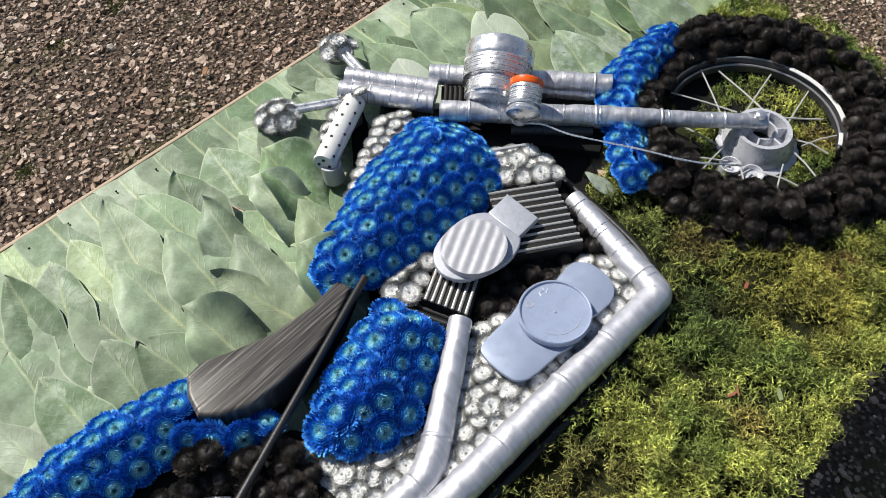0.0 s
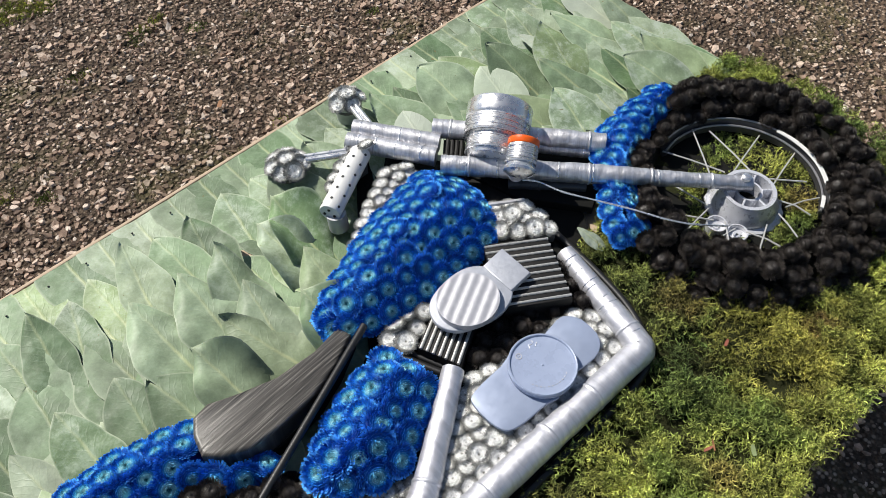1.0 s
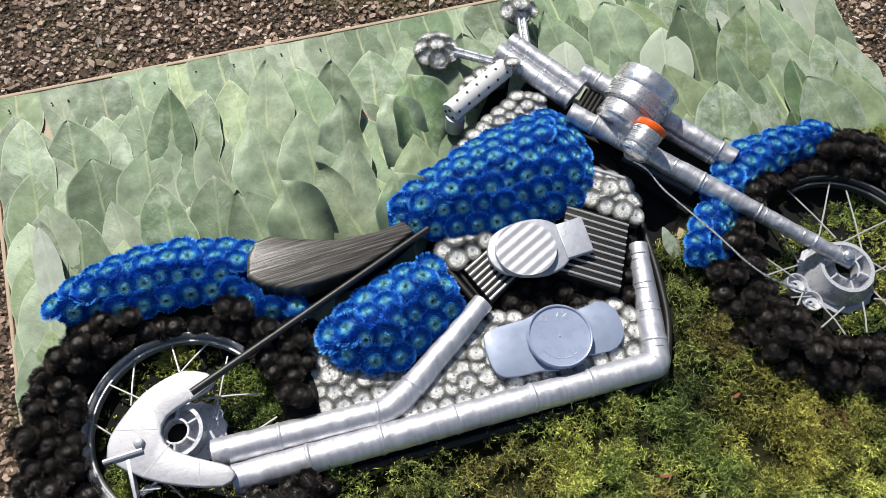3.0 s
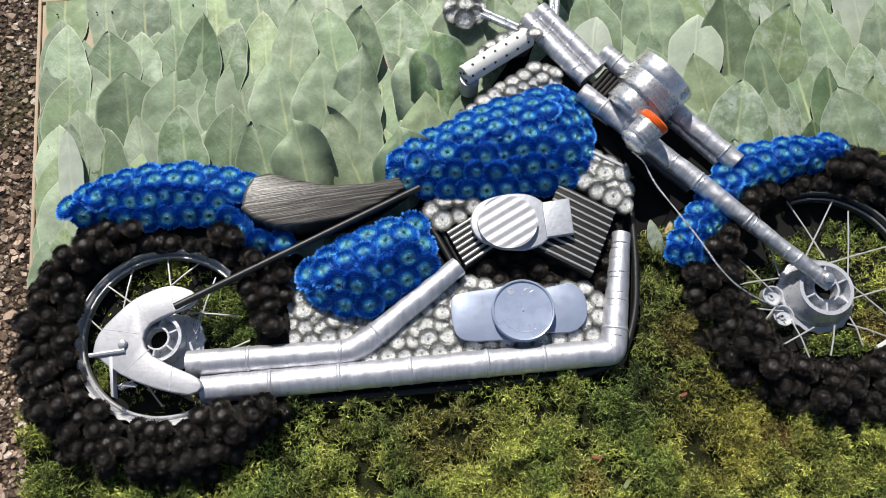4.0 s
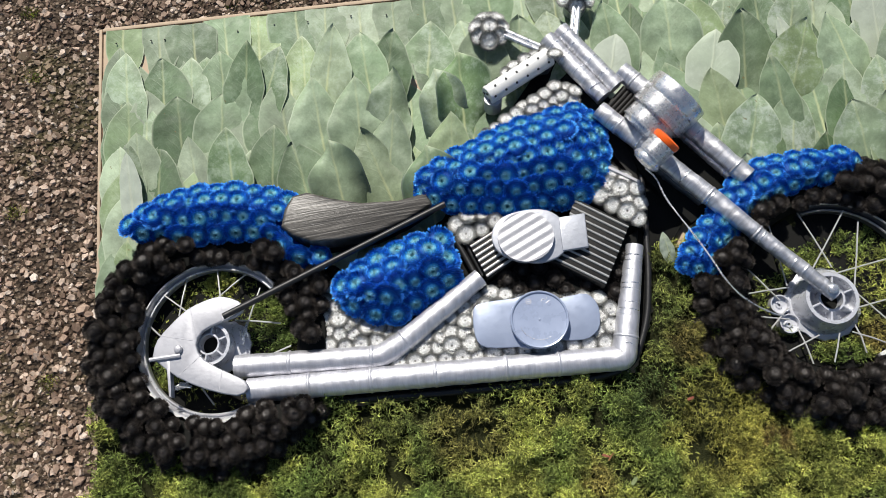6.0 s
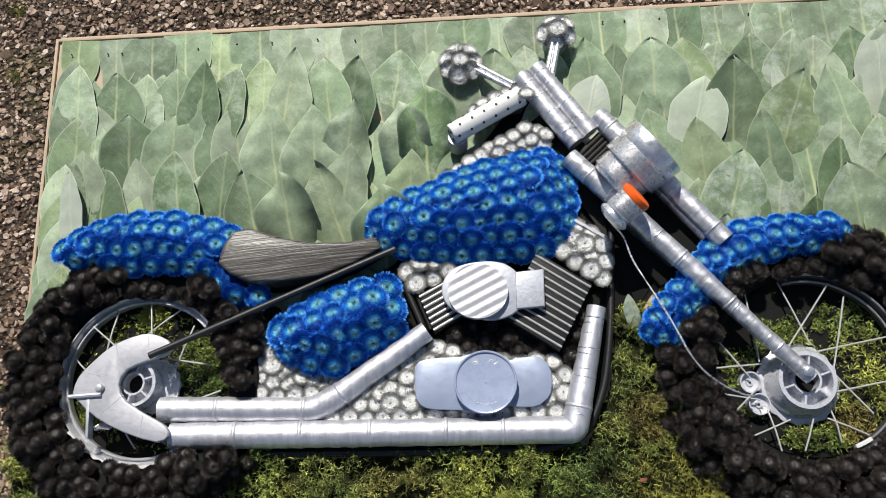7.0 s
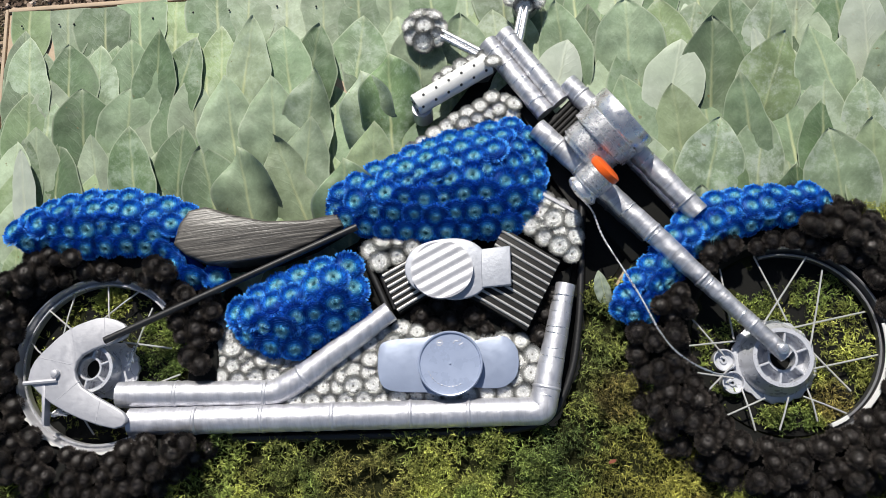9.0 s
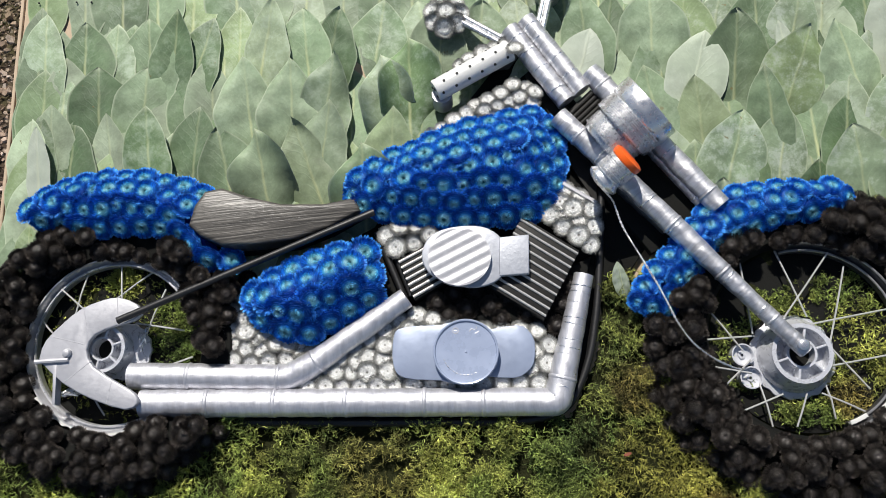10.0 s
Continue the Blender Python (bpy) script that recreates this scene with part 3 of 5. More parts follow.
def flower_bed(parent, poly, pitch, margin, seed, meshes, name, z, swell, reach, size=1.0, angle=0.2, loose=0.16, lean=1.0, keep_out=(), steep=1.0, hem=0.0):
    """Flowers packed over a cushion that swells from its edge inwards."""
    rng = random.Random(seed * 7 + 1)

    def high(x, y):
        d = min(1.0, rim_distance(poly, x, y) / reach)
        return z + swell * (1 - (1 - d) ** 2)

    for x, y in packed(poly, pitch, margin, seed, angle, loose, hem):
        if any(inside(zone, x, y) for zone in keep_out):
            continue
        e = 0.006
        gx, gy = (high(x + e, y) - high(x - e, y)) / (2 * e), (high(x, y + e) - high(x, y - e)) / (2 * e)
        turn = min(1.0, max(0.0, gy / 0.6))
        lx, ly = -gx * lean, -gy * lean * (1 + (steep - 1) * turn)
        k = min(1.0, (0.5 + 0.6 * turn) / max(0.01, math.hypot(lx, ly)))
        piece(name, rng.choice(meshes), parent, (x, y, high(x, y) + rng.uniform(-0.002, 0.002)), facing(lx * k + rng.uniform(-0.14, 0.14), ly * k + rng.uniform(-0.14, 0.14), 1, rng.uniform(0, 6.3)), size * rng.uniform(0.9, 1.1))

# ---- ground, support and board ----


def grid_sheet(x0, x1, y0, y1, nx, ny, high):
    xs, ys = np.linspace(x0, x1, nx + 1), np.linspace(y0, y1, ny + 1)
    verts = [(x, y, high(x, y)) for y in ys for x in xs]
    faces = [(j * (nx + 1) + i, j * (nx + 1) + i + 1, (j + 1) * (nx + 1) + i + 1, (j + 1) * (nx + 1) + i) for j in range(ny) for i in range(nx)]
    return verts, faces


def ground_sheet():
    """One sheet: fine round the table, coarse to the horizon."""
    edges = [-900, -200, -60, -20, -8, -4] + list(np.linspace(-2.5, 4.5, 120)) + [6, 10, 22, 62, 200, 900]
    k = len(edges)
    verts = []
    for y in edges:
        for x in edges:
            near = 1.0 if -2.6 < x < 4.6 and -2.6 < y < 4.6 else 0.0
            verts.append((x, y, near * 0.008 * noise.noise((x * 2.2, y * 2.2, 0)) - DECK))
    faces = [(j * k + i, j * k + i + 1, (j + 1) * k + i + 1, (j + 1) * k + i) for j in range(k - 1) for i in range(k - 1)]
    return verts, faces


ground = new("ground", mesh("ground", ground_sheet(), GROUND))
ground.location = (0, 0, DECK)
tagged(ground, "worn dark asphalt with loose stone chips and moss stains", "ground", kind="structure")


def stone_chips(count, x0, x1, y0, y1, seed, small, large, flat):
    """Angular chips sunk a little into the ground: blunt slabs where flat, else small pyramids."""
    rng = np.random.default_rng(seed)
    ring = [(math.cos(2 * math.pi * k / 5), math.sin(2 * math.pi * k / 5)) for k in range(5)]
    if flat:
        base = np.array([(c, q, -0.35) for c, q in ring] + [(c * 0.74, q * 0.74, 0.55) for c, q in ring])
        shape = [(k, (k + 1) % 5, 5 + (k + 1) % 5) for k in range(5)] + [(k, 5 + (k + 1) % 5, 5 + k) for k in range(5)] + [(5, 6, 7), (5, 7, 8), (5, 8, 9)]
    else:
        base = np.array([(c, q, -0.35) for c, q in ring] + [(0, 0, 0.8)])
        shape = [(k, (k + 1) % 5, 5) for k in range(5)]
    m = len(base)
    x, y = rng.uniform(x0, x1, count) + rng.normal(0, 0.10, count), rng.uniform(y0, y1, count) + rng.normal(0, 0.10, count)
    s = small + (large - small) * rng.random(count) ** 2.4
    a = rng.uniform(0, 6.283, count)
    v = np.repeat(base[None], count, 0) * rng.uniform(0.70, 1.25, (count, m, 1))
    v[:, 5:, :2] += rng.uniform(-0.28, 0.28, (count, 1, 2)) + rng.uniform(-0.12, 0.12, (count, m - 5, 2))
    v[:, :, 1] *= rng.uniform(0.5, 1.0, count)[:, None]
    v[:, :, 2] *= rng.uniform(0.5, 1.0, count)[:, None]
    v[:, 5:, 2] += v[:, 5:, 0] * rng.normal(0, 0.30, count)[:, None] + v[:, 5:, 1] * rng.normal(0, 0.30, count)[:, None]
    c, sn = np.cos(a)[:, None], np.sin(a)[:, None]
    px = (v[:, :, 0] * c - v[:, :, 1] * sn) * s[:, None] + x[:, None]
    py = (v[:, :, 0] * sn + v[:, :, 1] * c) * s[:, None] + y[:, None]
    lift = np.array([0.008 * noise.noise((p * 2.2, q * 2.2, 0)) for p, q in zip(x, y)])
    pz = v[:, :, 2] * s[:, None] + (lift - DECK)[:, None]
    verts = np.stack([px, py, pz], -1).reshape(-1, 3)
    faces = (np.array(shape)[None] + (np.arange(count) * m)[:, None, None]).reshape(-1, 3)
    return verts.tolist(), faces.tolist()


fields = [(-0.9, 0.1, -1.2, 0.9, 1.0), (-0.9, 2.9, 0.9, 1.9, 0.85), (0.1, 2.8, 0.12, 0.9, 1.0), (1.6, 2.6, -1.1, 0.12, 0.5), (0.4, 1.7, -1.6, -0.9, 0.3)]
gravel = []
for i, (x0, x1, y0, y1, dense) in enumerate(fields):
    size = (x1 - x0) * (y1 - y0) * dense
    gravel.append(stone_chips(int(size * 4500), x0, x1, y0, y1, 3 + i, 0.0030, 0.0095, False))
    gravel.append(stone_chips(int(size * 3000), x0, x1, y0, y1, 13 + i, 0.0062, 0.0145, True))
    gravel.append(stone_chips(int(size * 330), x0, x1, y0, y1, 23 + i, 0.0115, 0.0190, True))
chips = new("gravel", mesh("gravel", join(*gravel), STONE, smooth=False))
chips.location = (0, 0, DECK)
tagged(chips, "grey-brown angular stone chips loose on the asphalt", "gravel", kind="stuff")


def trestle(x):
    """A plain timber trestle under the board."""
    ob = thing("trestle", x, -0.5, -DECK, "plain dark timber trestle carrying the flower board", "trestle", "trestles")
    part("top_rail", slab([(x - 0.03, -0.85), (x + 0.03, -0.85), (x + 0.03, -0.15), (x - 0.03, -0.15)], -0.07, 0.0, 0.004), TRESTLE, ob)
    for y in (-0.78, -0.22):
        for d in (-1, 1):
            part("leg", tube([(x, y, -0.05), (x + d * 0.12, y, -DECK)], 0.02, 4), TRESTLE, ob)
    return ob


trestle(0.3), trestle(1.2)

W, D = 1.497, 0.972
board = thing("board", W / 2, -D / 2, 0.0, "pale plywood display board with a bare cut edge", "board")
part("panel", slab([(-0.004, -D), (W, -D), (W, 0.008), (-0.004, 0.008)], 0.0, 0.016, 0.002), WOOD, board)
part("edge_strip", slab([(-0.004, 0.0085), (W, 0.0085), (W, 0.0155), (-0.004, 0.0155)], 0.001, 0.021, 0.002), WOOD, board)
part("lower_ply", slab([(-0.004, 0.0157), (W, 0.0157), (W, 0.0215), (-0.004, 0.0215)], 0.0, 0.013, 0.001), WOOD, board)
part("edge_strip", slab([(-0.0105, -0.62), (-0.0045, -0.62), (-0.0045, 0.0155), (-0.0105, 0.0155)], 0.001, 0.02, 0.002), WOOD, board)

# outline of the engine and frame, on a black base; right end paints leaf shade
FRAME = [(0.385, -0.55), (0.42, -0.53), (0.60, -0.44), (0.70, -0.30), (0.725, -0.27), (0.79, -0.19), (0.85, -0.14), (0.93, -0.25), (1.00, -0.36), (1.035, -0.43), (1.02, -0.48), (0.985, -0.53), (0.95, -0.535), (0.935, -0.60), (0.915, -0.67), (0.885, -0.725), (0.83, -0.738), (0.42, -0.738), (0.385, -0.72)]
single("base_panel", slab(FRAME, 0.0165, 0.030, 0.002), BASE, "matt black base panel under the motorcycle picture, painting leaf shade at right", "panel")

# black sheet that also stands for leaves in shade beside the forks
FORK_BASE_SHADE = [(0.925, -0.300), (0.965, -0.255), (1.108, -0.432), (1.085, -0.470), (1.020, -0.500), (0.950, -0.400)]
single("base_panel", slab(FORK_BASE_SHADE[::-1] if area(FORK_BASE_SHADE) < 0 else FORK_BASE_SHADE, 0.0300, 0.046, 0.002), BASE, "matt black base panel under the front forks, partly standing in for leaf shade", "panel")

# ---- leaves ----


def leaf_mesh(seed, width, length, cut=1.0, material=None, wild=1.0):
    """A pointed oval leaf from its base (origin) to its tip along +y, cupped, with wavy rims."""
    rng = random.Random(seed)
    nx, ny = 8, 18
    ph, qh, tw, bend = rng.uniform(0, 6), rng.uniform(0, 6), rng.uniform(-0.12, 0.12), rng.uniform(-0.006, 0.006)
    full, belly = rng.uniform(0.85, 1.15), rng.uniform(0.42, 0.54)
    bulge, fold = rng.uniform(-0.001, 0.0045), rng.uniform(0.0005, 0.0040)
    curl, drop = rng.uniform(-0.006, 0.005) / wild**2, rng.uniform(0.0, 0.003) / wild**2
    wave = rng.uniform(0.0010, 0.0030) * rng.choice((1, 1, 2.2)) * wild
    freq = rng.uniform(5, 9)
    verts, faces = [], []
    for j in range(ny + 1):
        t = j / ny * cut
        if t < belly:
            half = width * 0.5 * (0.5 + 0.5 * math.sin(math.pi * 0.5 * t / belly) ** 0.8)
        else:
            q = (t - belly) / (1 - belly)
            half = width * 0.5 * (max(0.0, 1 - q ** (1.9 * full)) ** 0.85 * (1 - 0.10 * q) + 0.012 * q)
        for i in range(nx + 1):
            u = 2 * i / nx - 1
            side = ph if u > 0 else qh
            x = u * half * (1 + 0.045 * math.sin(8 * t + side) + 0.025 * math.sin(21 * t + 2 * side)) + bend * math.sin(math.pi * t)
            z = (bulge * (1 - u * u) - fold * (1 - abs(u)) ** 3) * (half / width * 2) + wave * math.sin(freq * t + side) * u * u + tw * t * u * half * 0.5
            z += 0.0012 * math.sin(26 * t + 3.1 * abs(u) + ph) * (1 - abs(u)) * abs(u) * 4 * 0.5
            z -= curl * max(0.0, t - 0.6) ** 2 * 6
            z += 0.022 * t**0.9 - drop * max(0, t - 0.75) ** 2 * 16
            verts.append((x, t * length, z))
    for j in range(ny):
        for i in range(nx):
            a = j * (nx + 1) + i
            faces.append((a, a + 1, a + nx + 2, a + nx + 1))
    me = mesh("leaf", (verts, faces), material or LEAF, smooth="all")
    rim = me.attributes.new("margin", "FLOAT", "POINT")
    rim.data.foreach_set("value", [max(abs(2 * (i % (nx + 1)) / nx - 1), (i // (nx + 1)) / ny * cut) for i in range(len(verts))])
    return me


WIDTHS = (0.078, 0.086, 0.092, 0.098, 0.104, 0.112)
leaf_meshes = [leaf_mesh(70 + i, w, 0.17) for i, w in enumerate(WIDTHS + WIDTHS)]
cut_leaves = [leaf_mesh(80 + i, w, 0.17, 0.62) for i, w in enumerate(WIDTHS)]
wavy_leaves = [leaf_mesh(110 + i, w, 0.17, wild=2.2) for i, w in enumerate((0.084, 0.090, 0.096, 0.102))]
pale_leaves = [leaf_mesh(90 + i, w, 0.17, 1.0, PALE_LEAF) for i, w in enumerate((0.050, 0.088, 0.096))]
leaf_bed = thing("leaf_bed", 0.75, -0.25, 0.016, "overlapping rows of waxy grey-green leaves pinned to the board", "leaf bed")


def lay_leaf(x, y, rng, me, size=1.0, turn=0.0, lift=0.0, reach=0.17, steep=1.0, tilt=0.0):
    """A leaf with its tip at x, y; tilt lays neighbours over one another like shingles."""
    edge = x < 0.12 or x > 1.38 or reach < 0.12
    a = radians(rng.uniform(-3, 3) if edge else max(-18, min(18, rng.gauss(0, 9))) + turn)
    n = reach * size
    piece("leaf", me, leaf_bed, (x + n * math.sin(a), y - n * math.cos(a), 0.0182 + lift + rng.uniform(0, 0.002) * steep), Euler((0, tilt + rng.uniform(-0.03, 0.03), a)), (size * rng.uniform(0.94, 1.10), size, steep))


def leaf_underlay():
    """Leaves that show only in the gaps of those above them."""
    rng = random.Random(5)
    for row in range(5):
        y = -0.055 - 0.11 * row
        x = 0.045 + 0.035 * (row % 2)
        while x < 1.455:
            if y > -0.30 or (y > -0.44 and x < 0.6) or x < 0.08:
                lay_leaf(x, y + rng.uniform(-0.014, 0.014), rng, rng.choice(leaf_meshes), rng.uniform(0.85, 1.0), lift=-0.0012, steep=0.12)
            x += rng.uniform(0.060, 0.080)


UPPER_TIPS = [
    [(0.023, -0.146), (0.081, -0.126), (0.138, -0.147), (0.220, -0.149), (0.321, -0.137), (0.389, -0.146), (0.467, -0.155), (0.535, -0.145), (0.612, -0.150), (0.656, -0.126), (0.872, -0.125), (1.022, -0.135), (1.071, -0.117), (1.185, -0.102), (1.289, -0.142), (1.330, -0.133), (1.391, -0.144), (1.450, -0.150)],
    [(0.000, -0.226), (0.063, -0.209), (0.105, -0.240), (0.158, -0.228), (0.233, -0.227), (0.317, -0.226), (0.349, -0.266), (0.419, -0.270), (0.475, -0.254), (0.537, -0.227), (0.639, -0.243), (0.957, -0.233), (1.035, -0.187), (1.114, -0.210), (1.217, -0.207), (1.283, -0.193), (1.352, -0.215), (1.410, -0.223), (1.462, -0.235)],
]
LOWER_TIPS = [
    [(0.020, -0.327), (0.581, -0.300), (0.977, -0.313), (1.062, -0.288), (1.171, -0.280), (1.247, -0.270), (1.344, -0.251), (1.401, -0.294), (1.455, -0.310)],
    [(0.019, -0.415), (0.973, -0.408), (0.945, -0.378), (1.025, -0.382), (1.103, -0.320), (1.187, -0.334), (1.342, -0.307), (1.396, -0.351), (1.450, -0.370)],
    [(0.040, -0.444), (0.954, -0.471), (1.000, -0.455), (1.067, -0.403), (1.131, -0.388), (1.285, -0.359)],
]
PALE_TIPS = [(0.952, -0.125, 1, 2), (1.134, -0.137, 2, 2), (1.248, -0.126, 0, 3), (0.053, -0.256, 0, 4), (1.432, -0.063, 1, 1)]


def leaf_rows():
    rng = random.Random(6)
    x = 0.037
    while x < 1.455:
        lay_leaf(x, 0.005 + rng.uniform(-0.003, 0.002), rng, rng.choice(cut_leaves), rng.uniform(0.9, 1.05), 0, -0.001, 0.105, 0.45)
        x += rng.uniform(0.052, 0.072)
    edge_row = [(0.045 + 0.0564 * i + rng.uniform(-0.010, 0.010), -0.056 + rng.uniform(-0.014, 0.014)) for i in range(26)]
    for row, tips in enumerate([edge_row] + UPPER_TIPS + LOWER_TIPS):
        for x, y in tips:
            broad = 5 if (x, y) == (1.342, -0.307) else rng.randrange(12)
            x = min(max(x, 0.046), 1.448)
            if inside(FRAME, x, y) or inside(FORK_BASE_SHADE, x, y):
                continue
            small = 0.62 if (x > 0.9 and y < -0.33) or (x < 0.1 and y < -0.40) or (x > 0.9 and inside(FRAME, x, y - 0.07)) else 1.0
            risen = 0.36 < x < 0.72 and -0.31 < y < -0.11
            lay_leaf(x, y - 0.010 * risen, rng, rng.choice(wavy_leaves) if risen else leaf_meshes[0 if x < 0.05 else broad], small * rng.uniform(0.92, 1.05), 0, -0.0065 + (0.0022 if x > 0.9 else 0.0006) * row, 0.17, rng.uniform(1.9, 2.4) if risen else rng.choice((0.45, 0.6, 0.8, 1.0, 1.6)) if x < 0.34 else rng.choice((0.6, 0.8, 1.0, 1.3, 1.7, 2.0)), 0.075 * (1 if row % 2 else -1))
    for x, y, which, row in PALE_TIPS:
        lay_leaf(x, y, rng, pale_leaves[which], 0.95 if which else 0.8, -4 if which else 6, -0.0040 + 0.0026 * row, 0.17, 1.1)


def side_leaves():
    """Leaves squared off along the upright edges of the board."""
    rng = random.Random(12)
    for x, low in ((0.031, -0.52), (1.462, -0.44)):
        y = -0.03
        while y > low:
            lay_leaf(x, y, rng, leaf_meshes[0], rng.uniform(0.86, 0.94), 0, -0.0008, 0.17, 0.28)
            y -= rng.uniform(0.055, 0.075)


leaf_underlay()
side_leaves()
leaf_rows()
lay_leaf(0.966, -0.512, random.Random(3), leaf_meshes[0], 0.30, 12, 0.016)

for x, y in ((0.025, -0.022), (0.091, -0.024), (0.117, -0.025), (0.255, -0.024), (0.325, -0.019), (0.388, -0.020), (0.470, -0.018), (0.537, -0.024), (0.975, -0.014), (1.013, -0.015), (1.074, -0.014), (1.229, -0.014)):
    part("pin", turned([(0.0006, 0.0), (0.0006, 0.016), (0.0015, 0.0165), (0.0017, 0.0175), (0.0009, 0.0185)], (x, y, 0.0085), sides=8), DARKDOT, leaf_bed)

# ---- wheels ----
REAR, FRONT = (0.205, -0.612), (1.236, -0.632)


def ring_arc(profile, centre, a0, a1, z, steps=64):
    """A profile of (radius, height) swept from angle a0 to a1 in degrees, closed at both ends."""
    n = len(profile)
    verts = [(centre[0] + r * math.cos(a), centre[1] + r * math.sin(a), z + h) for a in (radians(a0 + (a1 - a0) * i / steps) for i in range(steps + 1)) for r, h in profile]
    faces = [(i * n + k, i * n + (k + 1) % n, (i + 1) * n + (k + 1) % n, (i + 1) * n + k) for i in range(steps) for k in range(n)]
    return verts, faces + [tuple(range(n - 1, -1, -1)), tuple(range(steps * n, steps * n + n))]


def wheel(centre, rim_r, mid_r, out_r, label, seed, keep_out, spokes, arc, edge, channel, wide=0.0):
    """Bicycle-like wheel laid flat: a ring of black flowers, a metal rim, spokes and a hub."""
    rng = random.Random(seed)
    cx, cy = centre
    ob = thing("wheel", cx, cy, 0.016, label, "wheel", "motorcycle wheels")
    tyre = part("tyre", turned([(rim_r + 0.004, 0.0), (out_r - 0.026, 0.0), (out_r - 0.026, 0.022), (mid_r + 0.01, 0.040), (rim_r + 0.012, 0.034), (rim_r + 0.004, 0.016)], (cx, cy, 0.0165), sides=56, closed=True), BASE, ob, "thick tyre of tightly packed black flowers")
    for r, z, lean, pitch in ((rim_r + 0.017, 0.064, -0.25, 0.0250), (mid_r - 0.005, 0.076, 0.05, 0.0250), (mid_r + 0.018, 0.074, 0.30, 0.0255), (out_r - 0.022, 0.056, 0.75, 0.0270), (out_r - 0.008, 0.034, 1.2, 0.0300)):
        n = int(2 * math.pi * r / pitch)
        for i in range(n):
            a = 2 * math.pi * (i + rng.uniform(-0.34, 0.34)) / n + r * 40
            rr = r + rng.uniform(-0.008, 0.008) + (wide * max(0.0, math.cos(a - radians(195))) if r < mid_r - 0.01 else 0.0)
            x, y = cx + rr * math.cos(a), cy + rr * math.sin(a)
            if any(inside(zone, x, y) for zone in keep_out):
                continue
            piece("flower", rng.choice(black_flowers), tyre, (x, y, z + rng.uniform(-0.010, 0.010)), facing(lean * math.cos(a) + rng.uniform(-0.3, 0.3), lean * math.sin(a) + rng.uniform(-0.3, 0.3), 1, rng.uniform(0, 6)), rng.uniform(0.68, 0.98))
    # black disc; in the front wheel it also stands for the tyre's shade
    part("backing", turned([(0.002, 0.0), (rim_r, 0.0), (rim_r, 0.004), (0.002, 0.004)], (cx, cy, 0.0185), sides=48), BASE, ob, "black backing inside the rim, also painting the tyre's shade in front")
    part("rim", ring_arc([(rim_r - 0.008, 0.016), (rim_r - 0.002, 0.010), (rim_r + 0.003, 0.016), (rim_r + 0.004, 0.036), (rim_r + 0.001, 0.036), (rim_r - 0.002, 0.025), (rim_r - 0.006, 0.025), (rim_r - 0.008, 0.027)], centre, *arc, 0.0165), channel, ob, "dark metal rim with shiny edges")
    for r, z in ((rim_r + 0.003, 0.053), (rim_r - 0.006, 0.045)):
        part("rim_edge", ring_arc([(r + 0.0019 * math.cos(k * math.pi / 3), 0.0019 * math.sin(k * math.pi / 3)) for k in range(6)], centre, *arc, z), edge, ob)
    for x0, y0, x1, y1 in spokes:
        part("spoke", tube([(x0, y0, 0.043 + rng.uniform(-0.004, 0.004)), ((x0 + x1) / 2, (y0 + y1) / 2, 0.046), (x1, y1, 0.043 + rng.uniform(-0.004, 0.006))], 0.0014, 6), SPOKE, ob)
    return ob


TANK = [(0.565, -0.376), (0.590, -0.350), (0.642, -0.325), (0.715, -0.297), (0.787, -0.277), (0.855, -0.266), (0.882, -0.285), (0.895, -0.327), (0.898, -0.366), (0.882, -0.420), (0.847, -0.446), (0.795, -0.452), (0.709, -0.453), (0.639, -0.444), (0.580, -0.422)]
REAR_FENDER = [(0.048, -0.412), (0.086, -0.376), (0.150, -0.353), (0.208, -0.346), (0.285, -0.357), (0.350, -0.380), (0.368, -0.420), (0.373, -0.460), (0.398, -0.506), (0.368, -0.508), (0.328, -0.492), (0.310, -0.462), (0.265, -0.449), (0.179, -0.449), (0.092, -0.432)]
SIDE = [(0.413, -0.546), (0.449, -0.518), (0.500, -0.495), (0.553, -0.477), (0.596, -0.467), (0.611, -0.523), (0.618, -0.556), (0.572, -0.586), (0.510, -0.620), (0.464, -0.609), (0.433, -0.590)]
FRONT_FENDER = [(1.074, -0.456), (1.102, -0.424), (1.138, -0.407), (1.179, -0.400), (1.230, -0.400), (1.272, -0.403), (1.318, -0.414), (1.320, -0.432), (1.299, -0.454), (1.222, -0.465), (1.161, -0.482), (1.110, -0.505), (1.074, -0.530), (1.054, -0.556), (1.040, -0.590), (1.008, -0.597), (0.983, -0.567), (1.000, -0.532), (1.026, -0.504), (1.052, -0.480)]
SEAT_OUTLINE = [(0.333, -0.446), (0.340, -0.416), (0.354, -0.394), (0.378, -0.388), (0.420, -0.402), (0.467, -0.413), (0.529, -0.413), (0.581, -0.402), (0.585, -0.424), (0.537, -0.450), (0.485, -0.469), (0.430, -0.476), (0.381, -0.476), (0.350, -0.462)]
SWING_BED = [(0.385, -0.550), (0.418, -0.538), (0.450, -0.605), (0.520, -0.636), (0.505, -0.660), (0.470, -0.653), (0.385, -0.650)]
PIPES = [(0.22, -0.727), (0.22, -0.624), (0.45, -0.628), (0.45, -0.727)]
FORK_STRIP = [(1.005, -0.450), (1.035, -0.424), (1.230, -0.650), (1.200, -0.676)]
